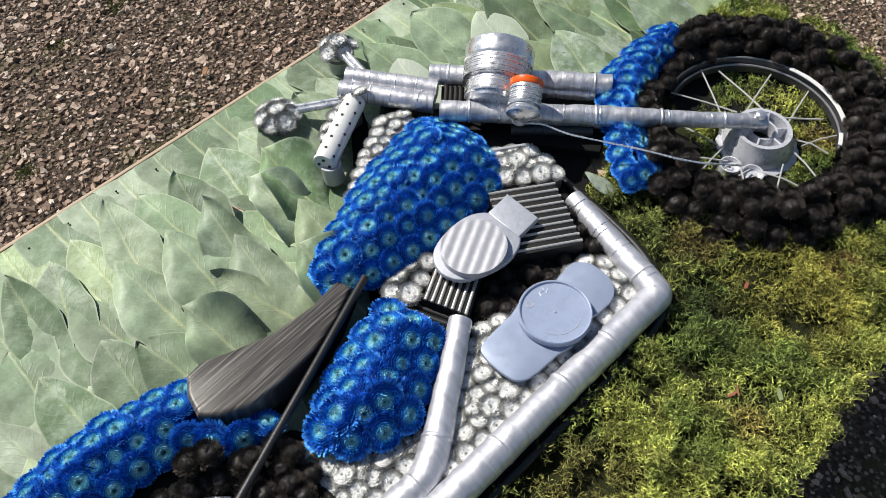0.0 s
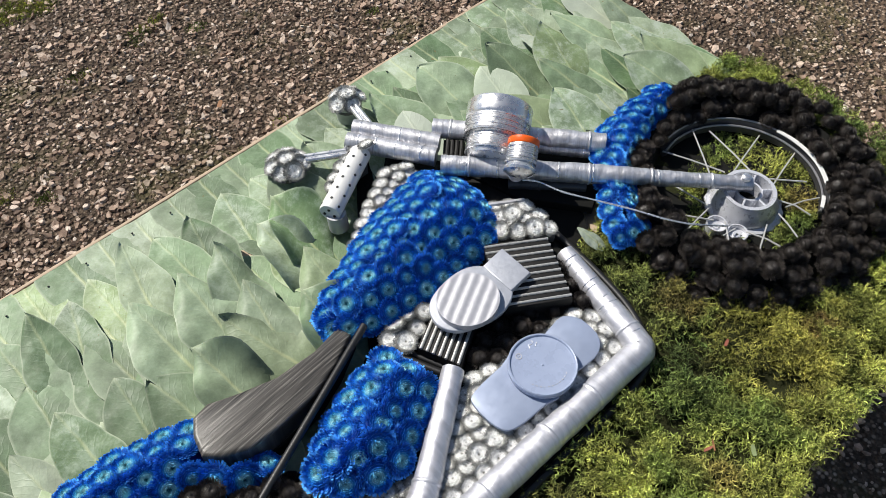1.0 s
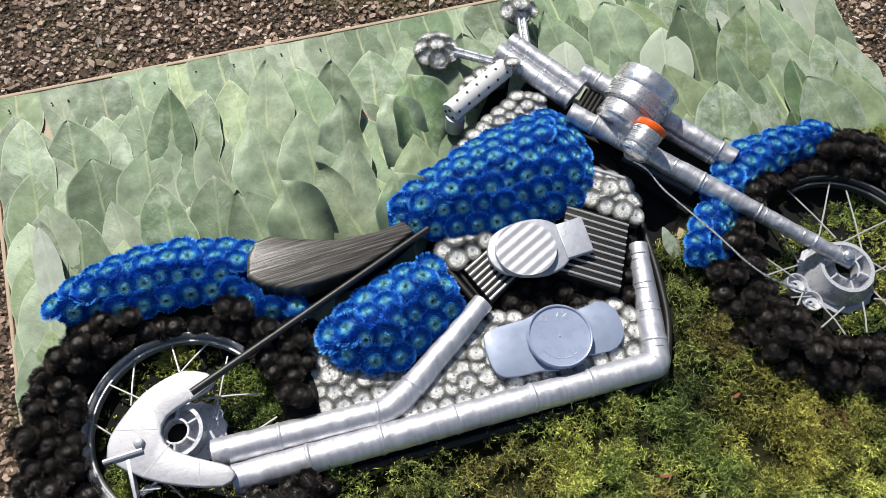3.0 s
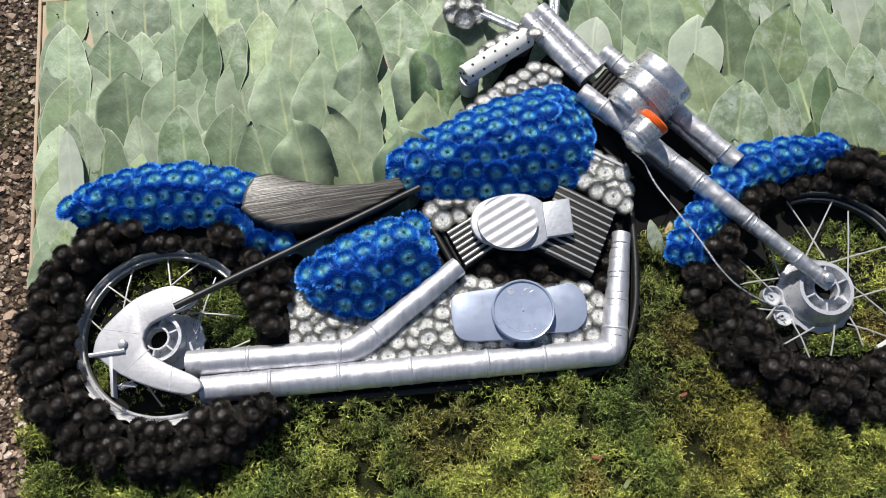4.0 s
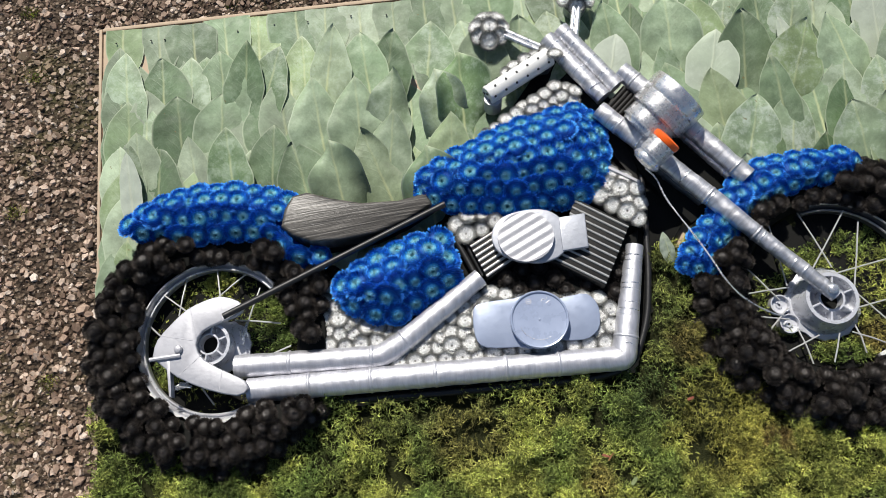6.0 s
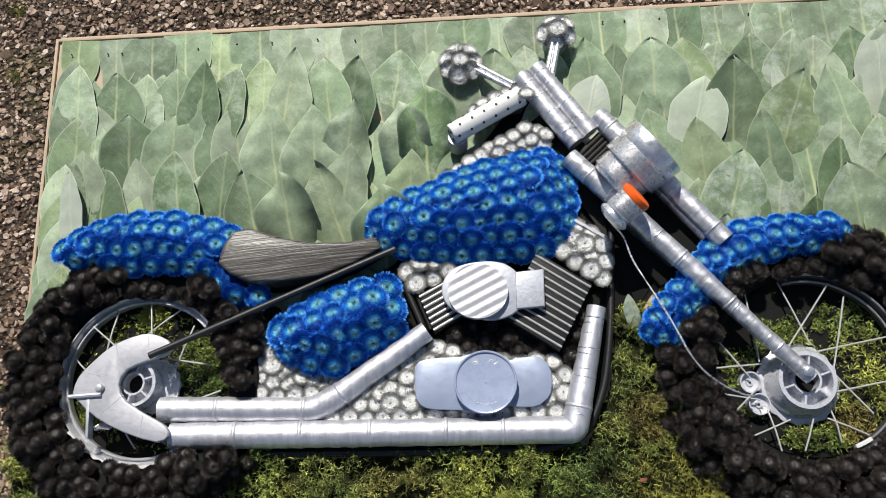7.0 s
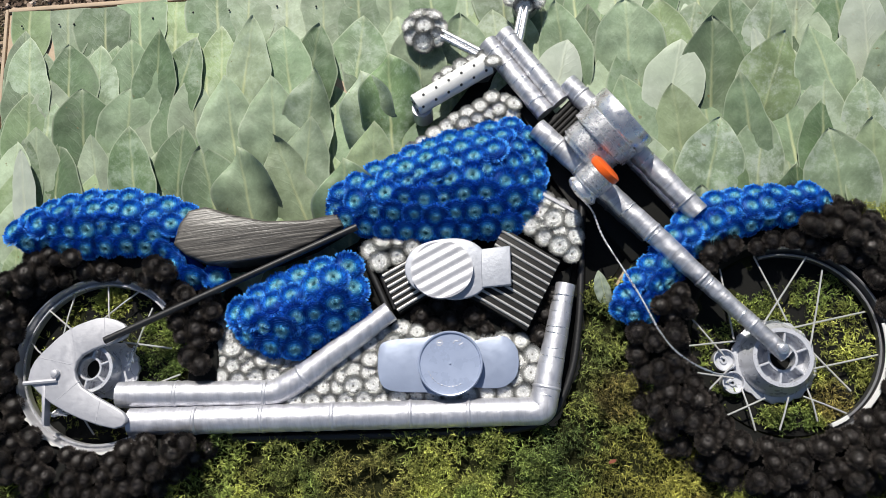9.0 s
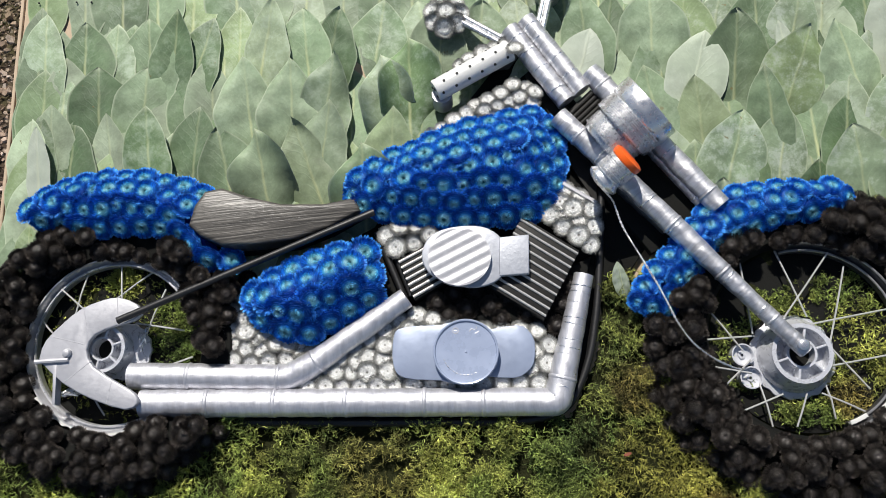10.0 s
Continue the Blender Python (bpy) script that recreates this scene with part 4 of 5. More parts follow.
REAR_SPOKES = ((0.117, -0.525, 0.175, -0.575), (0.156, -0.500, 0.142, -0.564), (0.085, -0.568, 0.120, -0.605), (0.236, -0.581, 0.311, -0.594), (0.250, -0.606, 0.280, -0.530), (0.208, -0.490, 0.216, -0.570), (0.262, -0.500, 0.205, -0.542), (0.172, -0.680, 0.197, -0.718), (0.250, -0.660, 0.328, -0.635))
FRONT_SPOKES = ((1.201, -0.502, 1.237, -0.602), (1.278, -0.507, 1.204, -0.602), (1.300, -0.528, 1.262, -0.648), (1.240, -0.613, 1.352, -0.594), (1.255, -0.634, 1.311, -0.708), (1.255, -0.675, 1.366, -0.657), (1.080, -0.565, 1.140, -0.648), (1.072, -0.632, 1.165, -0.627), (1.075, -0.667, 1.150, -0.681), (1.103, -0.704, 1.150, -0.662), (1.130, -0.735, 1.190, -0.712), (1.160, -0.696, 1.171, -0.757), (1.224, -0.712, 1.205, -0.758), (1.252, -0.696, 1.261, -0.748), (1.245, -0.712, 1.303, -0.739), (1.149, -0.518, 1.156, -0.625))
rear_wheel = wheel(REAR, 0.128, 0.172, 0.222, "rear wheel of black flowers with metal rim and spokes", 11, (REAR_FENDER, PIPES, SIDE, SWING_BED), REAR_SPOKES, (40, 325), RIM, RIM)
front_wheel = wheel(FRONT, 0.136, 0.182, 0.240, "front wheel of black flowers with metal rim and spokes", 12, (FRONT_FENDER, FORK_STRIP), FRONT_SPOKES, (-72, 103), CHANNEL, RIM_AND_SHADED_TUBE, 0.012)


def spool(parent, x, y, z, r, h, flare=1.0):
    """A plastic reel: a hollow drum with a ring of ribs inside its upper mouth."""
    hub = part("hub", turned([(r * flare, 0), (r * flare, h * 0.12), (r * (0.4 + 0.6 * flare), h * 0.5), (r * 1.01, h * 0.88), (r, h), (r * 0.86, h), (r * 0.84, 0.012), (r * 0.5, 0.012), (r * 0.5, h * 0.93), (r * 0.42, h * 0.93), (r * 0.42, 0.004)], (x, y, z), sides=40, closed=True), HUB, parent, "silver-painted plastic reel")
    # black disc on the floor paints the shade down the reel's hole
    part("bore", turned([(r * 0.43, 0.0), (r * 0.43, 0.002), (0.001, 0.002)], (x, y, z + 0.006), sides=24), BASE, hub, "black disc painting the shade in the reel's hole")
    for i in range(6):
        a = i * math.pi / 3 + 0.3
        c, s = math.cos(a), math.sin(a)
        n = 0.0018
        poly = [(x + r * 0.48 * c - n * s, y + r * 0.48 * s + n * c), (x + r * 0.48 * c + n * s, y + r * 0.48 * s - n * c), (x + r * 0.88 * c + n * s, y + r * 0.88 * s - n * c), (x + r * 0.88 * c - n * s, y + r * 0.88 * s + n * c)]
        part("rib", slab(poly, z + 0.012, z + h * 0.96, 0.001, 1), HUB, hub)
    return hub


def tape_strip(parent, centre, r0, r1, a0, a1, waves, z):
    """A white-silver strip along a rim, with a wavy outer edge where waves is set."""
    n = max(24, waves * 6)
    deep = 0.0016 if waves else 0.0003
    ang = [radians(a0 + (a1 - a0) * i / n) for i in range(n + 1)]
    outer = [(centre[0] + (r1 + deep * math.cos(i * math.pi / 3)) * math.cos(a), centre[1] + (r1 + deep * math.cos(i * math.pi / 3)) * math.sin(a)) for i, a in enumerate(ang)]
    inner = [(centre[0] + r0 * math.cos(a), centre[1] + r0 * math.sin(a)) for a in reversed(ang)]
    part("tape_strip", slab(outer + inner, z - 0.002, z, 0.0006, 1), WHITEPAINT, parent, "white-silver strip on a rim, wavy tape on the rear one")


def scalloped(x, y, r, n, amp, steps=6):
    return [(x + (r + amp * math.cos(n * a)) * math.cos(a), y + (r + amp * math.cos(n * a)) * math.sin(a)) for a in [2 * math.pi * i / (n * steps) for i in range(n * steps)]]


tape_strip(rear_wheel, REAR, 0.1300, 0.1358, 215, 300, 10, 0.0545)
# the front rim's own bright stretches, painted white along the dark rim
tape_strip(front_wheel, FRONT, 0.1320, 0.1395, -50, 8, 0, 0.0560)
tape_strip(front_wheel, FRONT, 0.1260, 0.1320, -72, -60, 0, 0.0540)
part("flange", slab(scalloped(1.2165, -0.658, 0.062, 18, 0.0014), 0.0228, 0.0270, 0.002, 2), HUB, front_wheel, "crimped silver disc")
spool(front_wheel, 1.2185, -0.6560, 0.027, 0.0430, 0.034, 1.27)
for x, y in ((1.141, -0.654), (1.150, -0.687)):
    part("bobbin", turned([(0.0165, 0), (0.0165, 0.018), (0.0145, 0.018), (0.0135, 0.010), (0.006, 0.009), (0.005, 0.012), (0.002, 0.012), (0.002, 0.004)], (x, y, 0.0226), sides=24), HUB, front_wheel, "small silver bobbin")
part("flange", slab(scalloped(0.216, -0.622, 0.043, 16, 0.0012), 0.030, 0.036, 0.002, 2), HUB, rear_wheel, "crimped silver disc")
spool(rear_wheel, 0.197, -0.621, 0.036, 0.036, 0.034)

# ---- fenders, tank and side panel in blue flowers ----


def blue_part(name, poly, z, swell, reach, seed, label, category, pitch=0.0315, size=0.98, margin=0.007, angle=0.2, steep=1.6):
    xs = [p[0] for p in poly]
    ys = [p[1] for p in poly]
    ob = thing(name, sum(xs) / len(xs), sum(ys) / len(ys), 0.030, label, category)
    outline = soft(poly, 3)
    core = inset(outline if area(outline) > 0 else outline[::-1], 0.015)
    part("foam_core", dome(core, 0.0305, z + 0.001, swell - 0.002, reach), BLUEBASE, ob, "dark blue flower foam")
    flower_bed(ob, poly, pitch, margin, seed, blue_flowers, "flower", z, swell, reach, size, angle, lean=1.3, keep_out=(SEAT_OUTLINE,), steep=steep, hem=0.0165)
    return ob


blue_part("fuel_tank", TANK, 0.050, 0.050, 0.085, 21, "bulging fuel tank covered in bright blue flowers", "fuel tank", angle=0.12, steep=3.0)
blue_part("rear_fender", REAR_FENDER, 0.058, 0.032, 0.055, 22, "curved rear fender covered in bright blue flowers", "fender", angle=-0.05)
blue_part("side_panel", SIDE, 0.056, 0.042, 0.07, 23, "rounded side panel covered in bright blue flowers", "side panel", pitch=0.0345, size=1.08, angle=0.5)
blue_part("front_fender", FRONT_FENDER, 0.052, 0.02, 0.04, 24, "curved front fender covered in bright blue flowers", "fender", pitch=0.0292, size=0.88, margin=0.006, angle=0.35)

# ---- silver flowers of the engine and frame ----


def silver_bed(poly, seed, label, z=0.052, size=1.0, pitch=0.0262, margin=0.006):
    xs, ys = [p[0] for p in poly], [p[1] for p in poly]
    ob = thing("flower_bed", sum(xs) / len(xs), sum(ys) / len(ys), 0.030, label, "flower bed", "silver flower beds")
    part("foam_core", slab(poly if area(poly) > 0 else poly[::-1], 0.0305, z - 0.004, 0.006, 2), GREYBASE, ob)
    flower_bed(ob, poly, pitch, margin, seed, white_flowers, "flower", z, 0.006, 0.03, size * 0.90, hem=0.011)
    return ob


silver_bed([(0.480, -0.676), (0.650, -0.578), (0.700, -0.585), (0.760, -0.600), (0.835, -0.600), (0.868, -0.620), (0.858, -0.680), (0.835, -0.695), (0.480, -0.692)], 31, "silver-white flowers packed between the exhaust pipes", z=0.044)
silver_bed(SWING_BED, 32, "silver-white flowers packed beside the rear tyre", z=0.045)
silver_bed([(0.888, -0.388), (0.940, -0.425), (0.936, -0.495), (0.905, -0.480), (0.860, -0.440)], 33, "silver-white flowers under the front of the tank", z=0.058)
silver_bed([(0.615, -0.445), (0.700, -0.440), (0.700, -0.466), (0.634, -0.490)], 34, "silver-white flowers under the rear of the tank", z=0.052)
silver_bed([(0.795, -0.232), (0.832, -0.212), (0.866, -0.238), (0.866, -0.258), (0.790, -0.290), (0.690, -0.314), (0.698, -0.290), (0.745, -0.260)], 35, "silver-white flowers along the top of the tank", z=0.052, size=0.86, pitch=0.0228)

black_bed = thing("flower_bed", 0.80, -0.58, 0.030, "black flowers packed under the engine cylinders", "flower bed")
part("foam_core", slab([(0.645, -0.575), (0.72, -0.535), (0.86, -0.53), (0.93, -0.50), (0.915, -0.56), (0.87, -0.63), (0.80, -0.60), (0.70, -0.59)][::-1], 0.0305, 0.044, 0.004, 2), BASE, black_bed)
flower_bed(black_bed, [(0.645, -0.575), (0.72, -0.535), (0.86, -0.53), (0.93, -0.50), (0.915, -0.56), (0.87, -0.63), (0.80, -0.60), (0.70, -0.59)], 0.031, 0.006, 36, black_flowers, "flower", 0.046, 0.0, 0.03, 0.8)

# ---- seat, strut, swingarm ----
seat = thing("seat", 0.46, -0.43, 0.030, "dark grey striped saddle with a dipped top edge", "saddle")
part("cushion", slab(SEAT_OUTLINE, 0.032, 0.106, 0.006, 3, lambda x, y: -0.13 * (x - 0.34)), SEAT, seat)
part("backing", slab(inset(SEAT_OUTLINE[::-1], -0.003), 0.0305, 0.052, 0.002, 2), BASE, seat)
rod = tube([(0.230, -0.584, 0.094), (0.606, -0.428, 0.076)], 0.0055, 10)
single("strut", rod, RUBBER, "long thin black rod over the rear wheel", "rod")
SWING = [(0.111, -0.629), (0.118, -0.608), (0.142, -0.583), (0.167, -0.563), (0.197, -0.551), (0.224, -0.547), (0.252, -0.558), (0.260, -0.572), (0.248, -0.583), (0.222, -0.590), (0.192, -0.602), (0.181, -0.623), (0.193, -0.649), (0.236, -0.676), (0.257, -0.689), (0.262, -0.703), (0.244, -0.712), (0.194, -0.696), (0.149, -0.672), (0.114, -0.641)]
swing = thing("swingarm", 0.16, -0.63, 0.036, "hooked silver-painted plate over the rear hub", "swingarm plate")
part("plate", slab(soft(SWING, 2), 0.074, 0.082, 0.0025), PLATE, swing)
for (xa, ya), (xb, yb) in (((0.172, -0.560), (0.182, -0.606)), ((0.222, -0.547), (0.226, -0.589)), ((0.150, -0.671), (0.190, -0.640)), ((0.216, -0.703), (0.222, -0.669)), ((0.124, -0.602), (0.178, -0.616))):
    part("tape_seam", tube([(xa, ya, 0.0815), (xb, yb, 0.0815)], 0.0009, 6), PLATE, swing)
part("post", tube([(0.150, -0.640, 0.036), (0.150, -0.640, 0.076)], 0.008, 10), PLATE, swing)
part("bar", tube([(0.106, -0.640, 0.084), (0.156, -0.638, 0.084)], 0.0035, 8), PLATE, swing)
part("bar", slab([(0.132, -0.640), (0.136, -0.702), (0.140, -0.703), (0.138, -0.640)], 0.066, 0.0825, 0.001, 2), PLATE, swing, "flat silver strap")
part("knob", turned([(0.006, 0), (0.007, 0.004), (0.005, 0.008), (0.002, 0.009)], (0.153, -0.628, 0.081), sides=12), PLATE, swing)



def foil_tangle(x, y, z, wide, deep, seed):
    """A crumpled thread of foil tape beside the hub."""
    r = random.Random(seed)
    pts = [(x + wide * r.uniform(-1, 1), y + deep * r.uniform(-1, 1), z + r.uniform(-0.006, 0.010)) for _ in range(15)]
    part("foil_tangle", tube(fillet(pts, 0.004, 3), 0.0013, 6), TIN, rear_wheel, "crumpled thread of silver foil")


foil_tangle(0.252, -0.607, 0.052, 0.009, 0.020, 61)
foil_tangle(0.150, -0.684, 0.060, 0.020, 0.008, 62)

# ---- exhaust pipes ----
lower = fillet([(0.256, -0.702, 0.052), (0.868, -0.715, 0.052), (0.916, -0.530, 0.052)], 0.008)
pipe = thing("exhaust_pipe", 0.60, -0.70, 0.030, "long silver foil-wrapped lower exhaust pipe with a bent front", "exhaust pipe", "exhaust pipes")
part("tube", tube(lower, lambda t: 0.0205 - 0.0055 * max(0, t - 0.8) / 0.2, 20, step=0.004, wobble=0.0010), FOIL_X, pipe)
for at in (0.10, 0.20, 0.305, 0.42, 0.505):
    part("tape_band", band(lower[0], (0.850, -0.714, 0.052), at, 0.0203), FOIL_X, pipe)
part("tape_band", band((0.868, -0.715, 0.052), lower[-1], 0.034, 0.0200), FOIL_Y, pipe)
seams(pipe, (0.872, -0.700, 0.052), lower[-1], lambda at: 0.0202 - 0.0054 * at / 0.176, 71, 0.015)
upper = fillet([(0.236, -0.661, 0.050), (0.474, -0.670, 0.050), (0.508, -0.654, 0.054), (0.652, -0.558, 0.062)], 0.01)
pipe = thing("exhaust_pipe", 0.45, -0.64, 0.030, "short silver foil-wrapped upper exhaust pipe rising to the engine", "exhaust pipe", "exhaust pipes")
part("tube", tube(upper, lambda t: 0.0195 - 0.004 * max(0, t - 0.6) / 0.4, 20, step=0.004, wobble=0.0009), FOIL_X, pipe)
for at in (0.09, 0.225):
    part("tape_band", band(upper[0], (0.474, -0.670, 0.050), at, 0.0193), FOIL_X, pipe)
part("tape_band", band((0.508, -0.654, 0.054), upper[-1], 0.012, 0.0186), FOIL_Y, pipe)

# ---- engine ----


def fins(name, corners, z0, z1, count, label, thick):
    """A ribbed block; the ribs run along the first side."""
    a, b, c, d = (Vector((*p, 0)) for p in corners)
    ob = thing(name, (a.x + c.x) / 2, (a.y + c.y) / 2, 0.03, label, "engine cylinder", "engine cylinders")
    part("block", slab([p[:2] for p in (a, b, c, d)] if area([tuple(p)[:2] for p in (a, b, c, d)]) > 0 else [p[:2] for p in (d, c, b, a)], z0, z1 - 0.006, 0.002, 2), BLACKRIB, ob)
    for i in range(count):
        t = (i + 0.5) / count
        p, q = a.lerp(d, t), b.lerp(c, t)
        p.z = q.z = z1 - 0.0055
        part("rib", tube([p, p.lerp(q, 0.5), q], thick, 8), RIBTOP, ob)
    return ob


fins("engine_cylinder", [(0.828, -0.441), (0.910, -0.497), (0.853, -0.598), (0.770, -0.543)], 0.0305, 0.076, 10, "black ribbed front engine cylinder", 0.0021)
fins("engine_cylinder", [(0.640, -0.500), (0.730, -0.455), (0.760, -0.510), (0.664, -0.562)], 0.0305, 0.070, 7, "black ribbed rear engine cylinder", 0.0024)
badge = thing("air_cleaner", 0.75, -0.50, 0.076, "silver-painted air cleaner cover with a ribbed oval face", "air cleaner")
part("cover", slab(soft([(0.677, -0.500), (0.686, -0.475), (0.708, -0.461), (0.745, -0.456), (0.775, -0.461), (0.796, -0.478), (0.806, -0.505), (0.796, -0.532), (0.775, -0.546), (0.745, -0.549), (0.708, -0.538), (0.686, -0.524)], 3), 0.077, 0.084, 0.002), COVER, badge)
part("tab", slab([(0.792, -0.476), (0.836, -0.473), (0.834, -0.532), (0.790, -0.534)][::-1], 0.0768, 0.0855, 0.002), COVER, badge)


def ribbed_disc(x, y, rx, ry, z0, z1, waves, slope):
    n, k = 120, 36
    verts, faces = [], []
    for j in range(k + 1):
        r = j / k
        for i in range(n):
            a = 2 * math.pi * i / n
            px, py = rx * r * math.cos(a), ry * r * math.sin(a)
            w = math.sin((px * -math.sin(slope) + py * math.cos(slope)) * waves)
            verts.append((x + px, y + py, z1 + 0.00055 * w * (1 if r < 0.97 else 0.4)))
    for j in range(k):
        for i in range(n):
            faces.append((j * n + i, j * n + (i + 1) % n, (j + 1) * n + (i + 1) % n, (j + 1) * n + i))
    m = len(verts)
    verts += [(x + rx * math.cos(2 * math.pi * i / n), y + ry * math.sin(2 * math.pi * i / n), z0) for i in range(n)]
    faces += [(k * n + i, k * n + (i + 1) % n, m + (i + 1) % n, m + i) for i in range(n)]
    return verts, [f[::-1] for f in faces]


part("ribbed_face", ribbed_disc(0.733, -0.505, 0.046, 0.043, 0.083, 0.094, 430, 0.45), PLATE, badge, "white-silver corrugated oval")

cover = thing("crankcase_cover", 0.735, -0.643, 0.052, "grey oval engine cover made of plastic sheets and a jar lid", "engine cover")
part("rear_sheet", slab(soft([(0.633, -0.615), (0.632, -0.657), (0.648, -0.676), (0.700, -0.681), (0.728, -0.681), (0.728, -0.602), (0.702, -0.601), (0.648, -0.603)], 3), 0.0635, 0.0685, 0.0015, 2), GREYPLATE, cover)
part("front_sheet", slab(soft([(0.752, -0.620), (0.764, -0.611), (0.812, -0.604), (0.828, -0.610), (0.838, -0.628), (0.836, -0.658), (0.824, -0.673), (0.806, -0.680), (0.764, -0.676), (0.752, -0.668)], 2), 0.060, 0.0645, 0.0012, 2), GREYPLATE, cover)
lid = part("lid", turned([(0.046, 0), (0.0475, 0.003), (0.0475, 0.011), (0.0462, 0.0125), (0.0445, 0.0120), (0.0435, 0.0095), (0.040, 0.009), (0.002, 0.0088)], (0.738, -0.642, 0.0685), sides=56), LID, cover, "round grey plastic jar lid with raised marks")
part("nub", turned([(0.0016, 0), (0.0014, 0.0012), (0.0004, 0.0016)], (0.738, -0.642, 0.0772), sides=8), LID, lid)
part("mark", turned([(0.0046, 0), (0.0046, 0.0007), (0.0034, 0.0007), (0.0034, 0)], (0.724, -0.611, 0.0773), sides=20, closed=True), PLATE, lid, "moulded round mark")
for x, y, ln, a in ((0.722, -0.611, 0.004, 0.0), (0.744, -0.613, 0.006, 1.0), (0.747, -0.609, 0.005, -0.3), (0.752, -0.616, 0.007, 0.5), (0.754, -0.610, 0.004, 1.5)):
    part("mark", tube([(x, y, 0.0775), (x + ln * math.cos(a), y + ln * math.sin(a), 0.0775)], 0.0007, 5), PLATE, lid)
for k in range(11):
    a = radians(196 + 9.5 * k)
    x, y = 0.738 + 0.033 * math.cos(a), -0.642 + 0.033 * math.sin(a)
    part("mark", tube([(x, y, 0.0775), (x - 0.0028 * math.sin(a), y + 0.0028 * math.cos(a), 0.0775)], 0.0005 + 0.0002 * (k % 3), 5), PLATE, lid)

# ---- black frame tubes and hose ----
single("frame_tube", tube([(0.606, -0.452, 0.046), (0.648, -0.556, 0.046)], 0.0055, 10), RUBBER, "short black frame tube behind the engine", "frame tube", "frame tubes")
single("frame_tube", tube([(0.618, -0.449, 0.044), (0.658, -0.552, 0.044)], 0.0045, 10), RUBBER, "short black frame tube behind the engine", "frame tube", "frame tubes")
hose = fillet([(0.960, -0.330, 0.036), (0.950, -0.430, 0.036), (0.938, -0.560, 0.038), (0.920, -0.655, 0.038), (0.885, -0.728, 0.036), (0.820, -0.742, 0.034), (0.600, -0.738, 0.033), (0.400, -0.733, 0.033)], 0.05, 8)
single("frame_hose", tube(hose, 0.0058, 10, step=0.01), RUBBER, "black rubber hose running round the engine as the frame", "hose")
neck = thing("steering_neck", 0.90, -0.24, 0.030, "black ribbed plastic clamp between the handlebar and the forks", "clamp")
part("clamp", slab([(0.896, -0.283), (0.944, -0.238), (0.968, -0.266), (0.922, -0.305)], 0.0305, 0.062, 0.003), BLACKRIB, neck)
for i in range(4):
    t = (i + 0.5) / 4
    p, q = Vector((0.905, -0.279, 0.066)).lerp(Vector((0.927, -0.300, 0.066)), t), Vector((0.944, -0.243, 0.066)).lerp(Vector((0.965, -0.266, 0.066)), t)
    part("rib", tube([p, q], 0.0035, 8), BLACKRIB, neck)
part("gusset", slab([(0.845, -0.200), (0.870, -0.180), (0.925, -0.285), (0.950, -0.330), (0.945, -0.420), (0.905, -0.350), (0.885, -0.280)][::-1], 0.0305, 0.040, 0.002), BLACKRIB, neck)
single("frame_strip", tube([(0.886, -0.388, 0.066), (0.940, -0.424, 0.066)], 0.004, 6), PLATE, "thin grey strip along the front of the tank", "strip")

# ---- forks ----
def fork(path, radius, bands, label, foot=None):
    ob = thing("fork_tube", path[0][0], path[0][1], 0.030, label, "fork tube", "fork tubes")
    foot = foot or radius
    span = (Vector(path[1]) - Vector(path[0])).length

    def wide(t):
        return radius + (foot - radius) * min(1.0, max(0.0, (t - 0.55) / 0.25))

    part("tube", tube(path, wide, 22, step=0.0035, wobble=0.0013), FOIL_D, ob)
    for at in bands:
        part("tape_band", band(path[0], path[1], at, wide(at / span), 0.0022), FOIL_D, ob, "ridge of silver tape")
    seams(ob, path[0], path[1], lambda at: wide(at / span), len(bands), 0.075)
    return ob


near_fork = fork([(0.889, -0.288, 0.080), (1.219, -0.655, 0.074)], 0.0160, (0.045, 0.236, 0.335, 0.43), "long silver taped front fork tube ending on the wheel hub", 0.0118)
part("end_cap", turned([(0.008, 0), (0.008, 0.005), (0.006, 0.007), (0.003, 0.0075)], (1.211, -0.646, 0.0850), sides=14), TIN, near_fork, "small bright cap")
fork([(0.942, -0.214, 0.072), (1.120, -0.438, 0.074)], 0.0165, (0.03, 0.26), "second silver taped fork tube behind the headlamp")
fork([(0.990, -0.287, 0.062), (1.097, -0.426, 0.062)], 0.0115, (0.08,), "thin silver fork tube tucked in the shade beside another")
shaded = fork([(0.960, -0.372, 0.047), (1.046, -0.464, 0.047)], 0.0105, (0.05,), "short silver fork tube, its headlamp shade put into a dark colour")
# dark metal instead of foil: the headlamp's shade as colour
for ob in shaded.children:
    ob.data.materials[0] = RIM_AND_SHADED_TUBE

# ---- headlamp and turn signal ----
LAMP_AXIS = Vector((0.765, 0.545, 0.345)).normalized()
lamp = thing("headlamp", 0.985, -0.315, 0.030, "round tin headlamp wound with silver wire", "headlamp")
lc = Vector((0.962, -0.333, 0.086))
part("can", turned([(0.030, -0.014), (0.040, -0.012), (0.042, -0.006), (0.043, 0.020), (0.0490, 0.022), (0.0500, 0.050), (0.0525, 0.052), (0.0538, 0.056), (0.0540, 0.079), (0.0525, 0.0815), (0.0495, 0.0815), (0.0480, 0.0785), (0.010, 0.0775)], lc, LAMP_AXIS, 48), TIN, lamp, "bright tin can")
# added dark sleeve that paints the shaded gaps of the winding
part("sleeve", turned([(0.0475, 0.0215), (0.0497, 0.0225), (0.0506, 0.050), (0.0485, 0.0505)], lc, LAMP_AXIS, 40), RUBBER, lamp, "added dark band for the shade between wire turns")
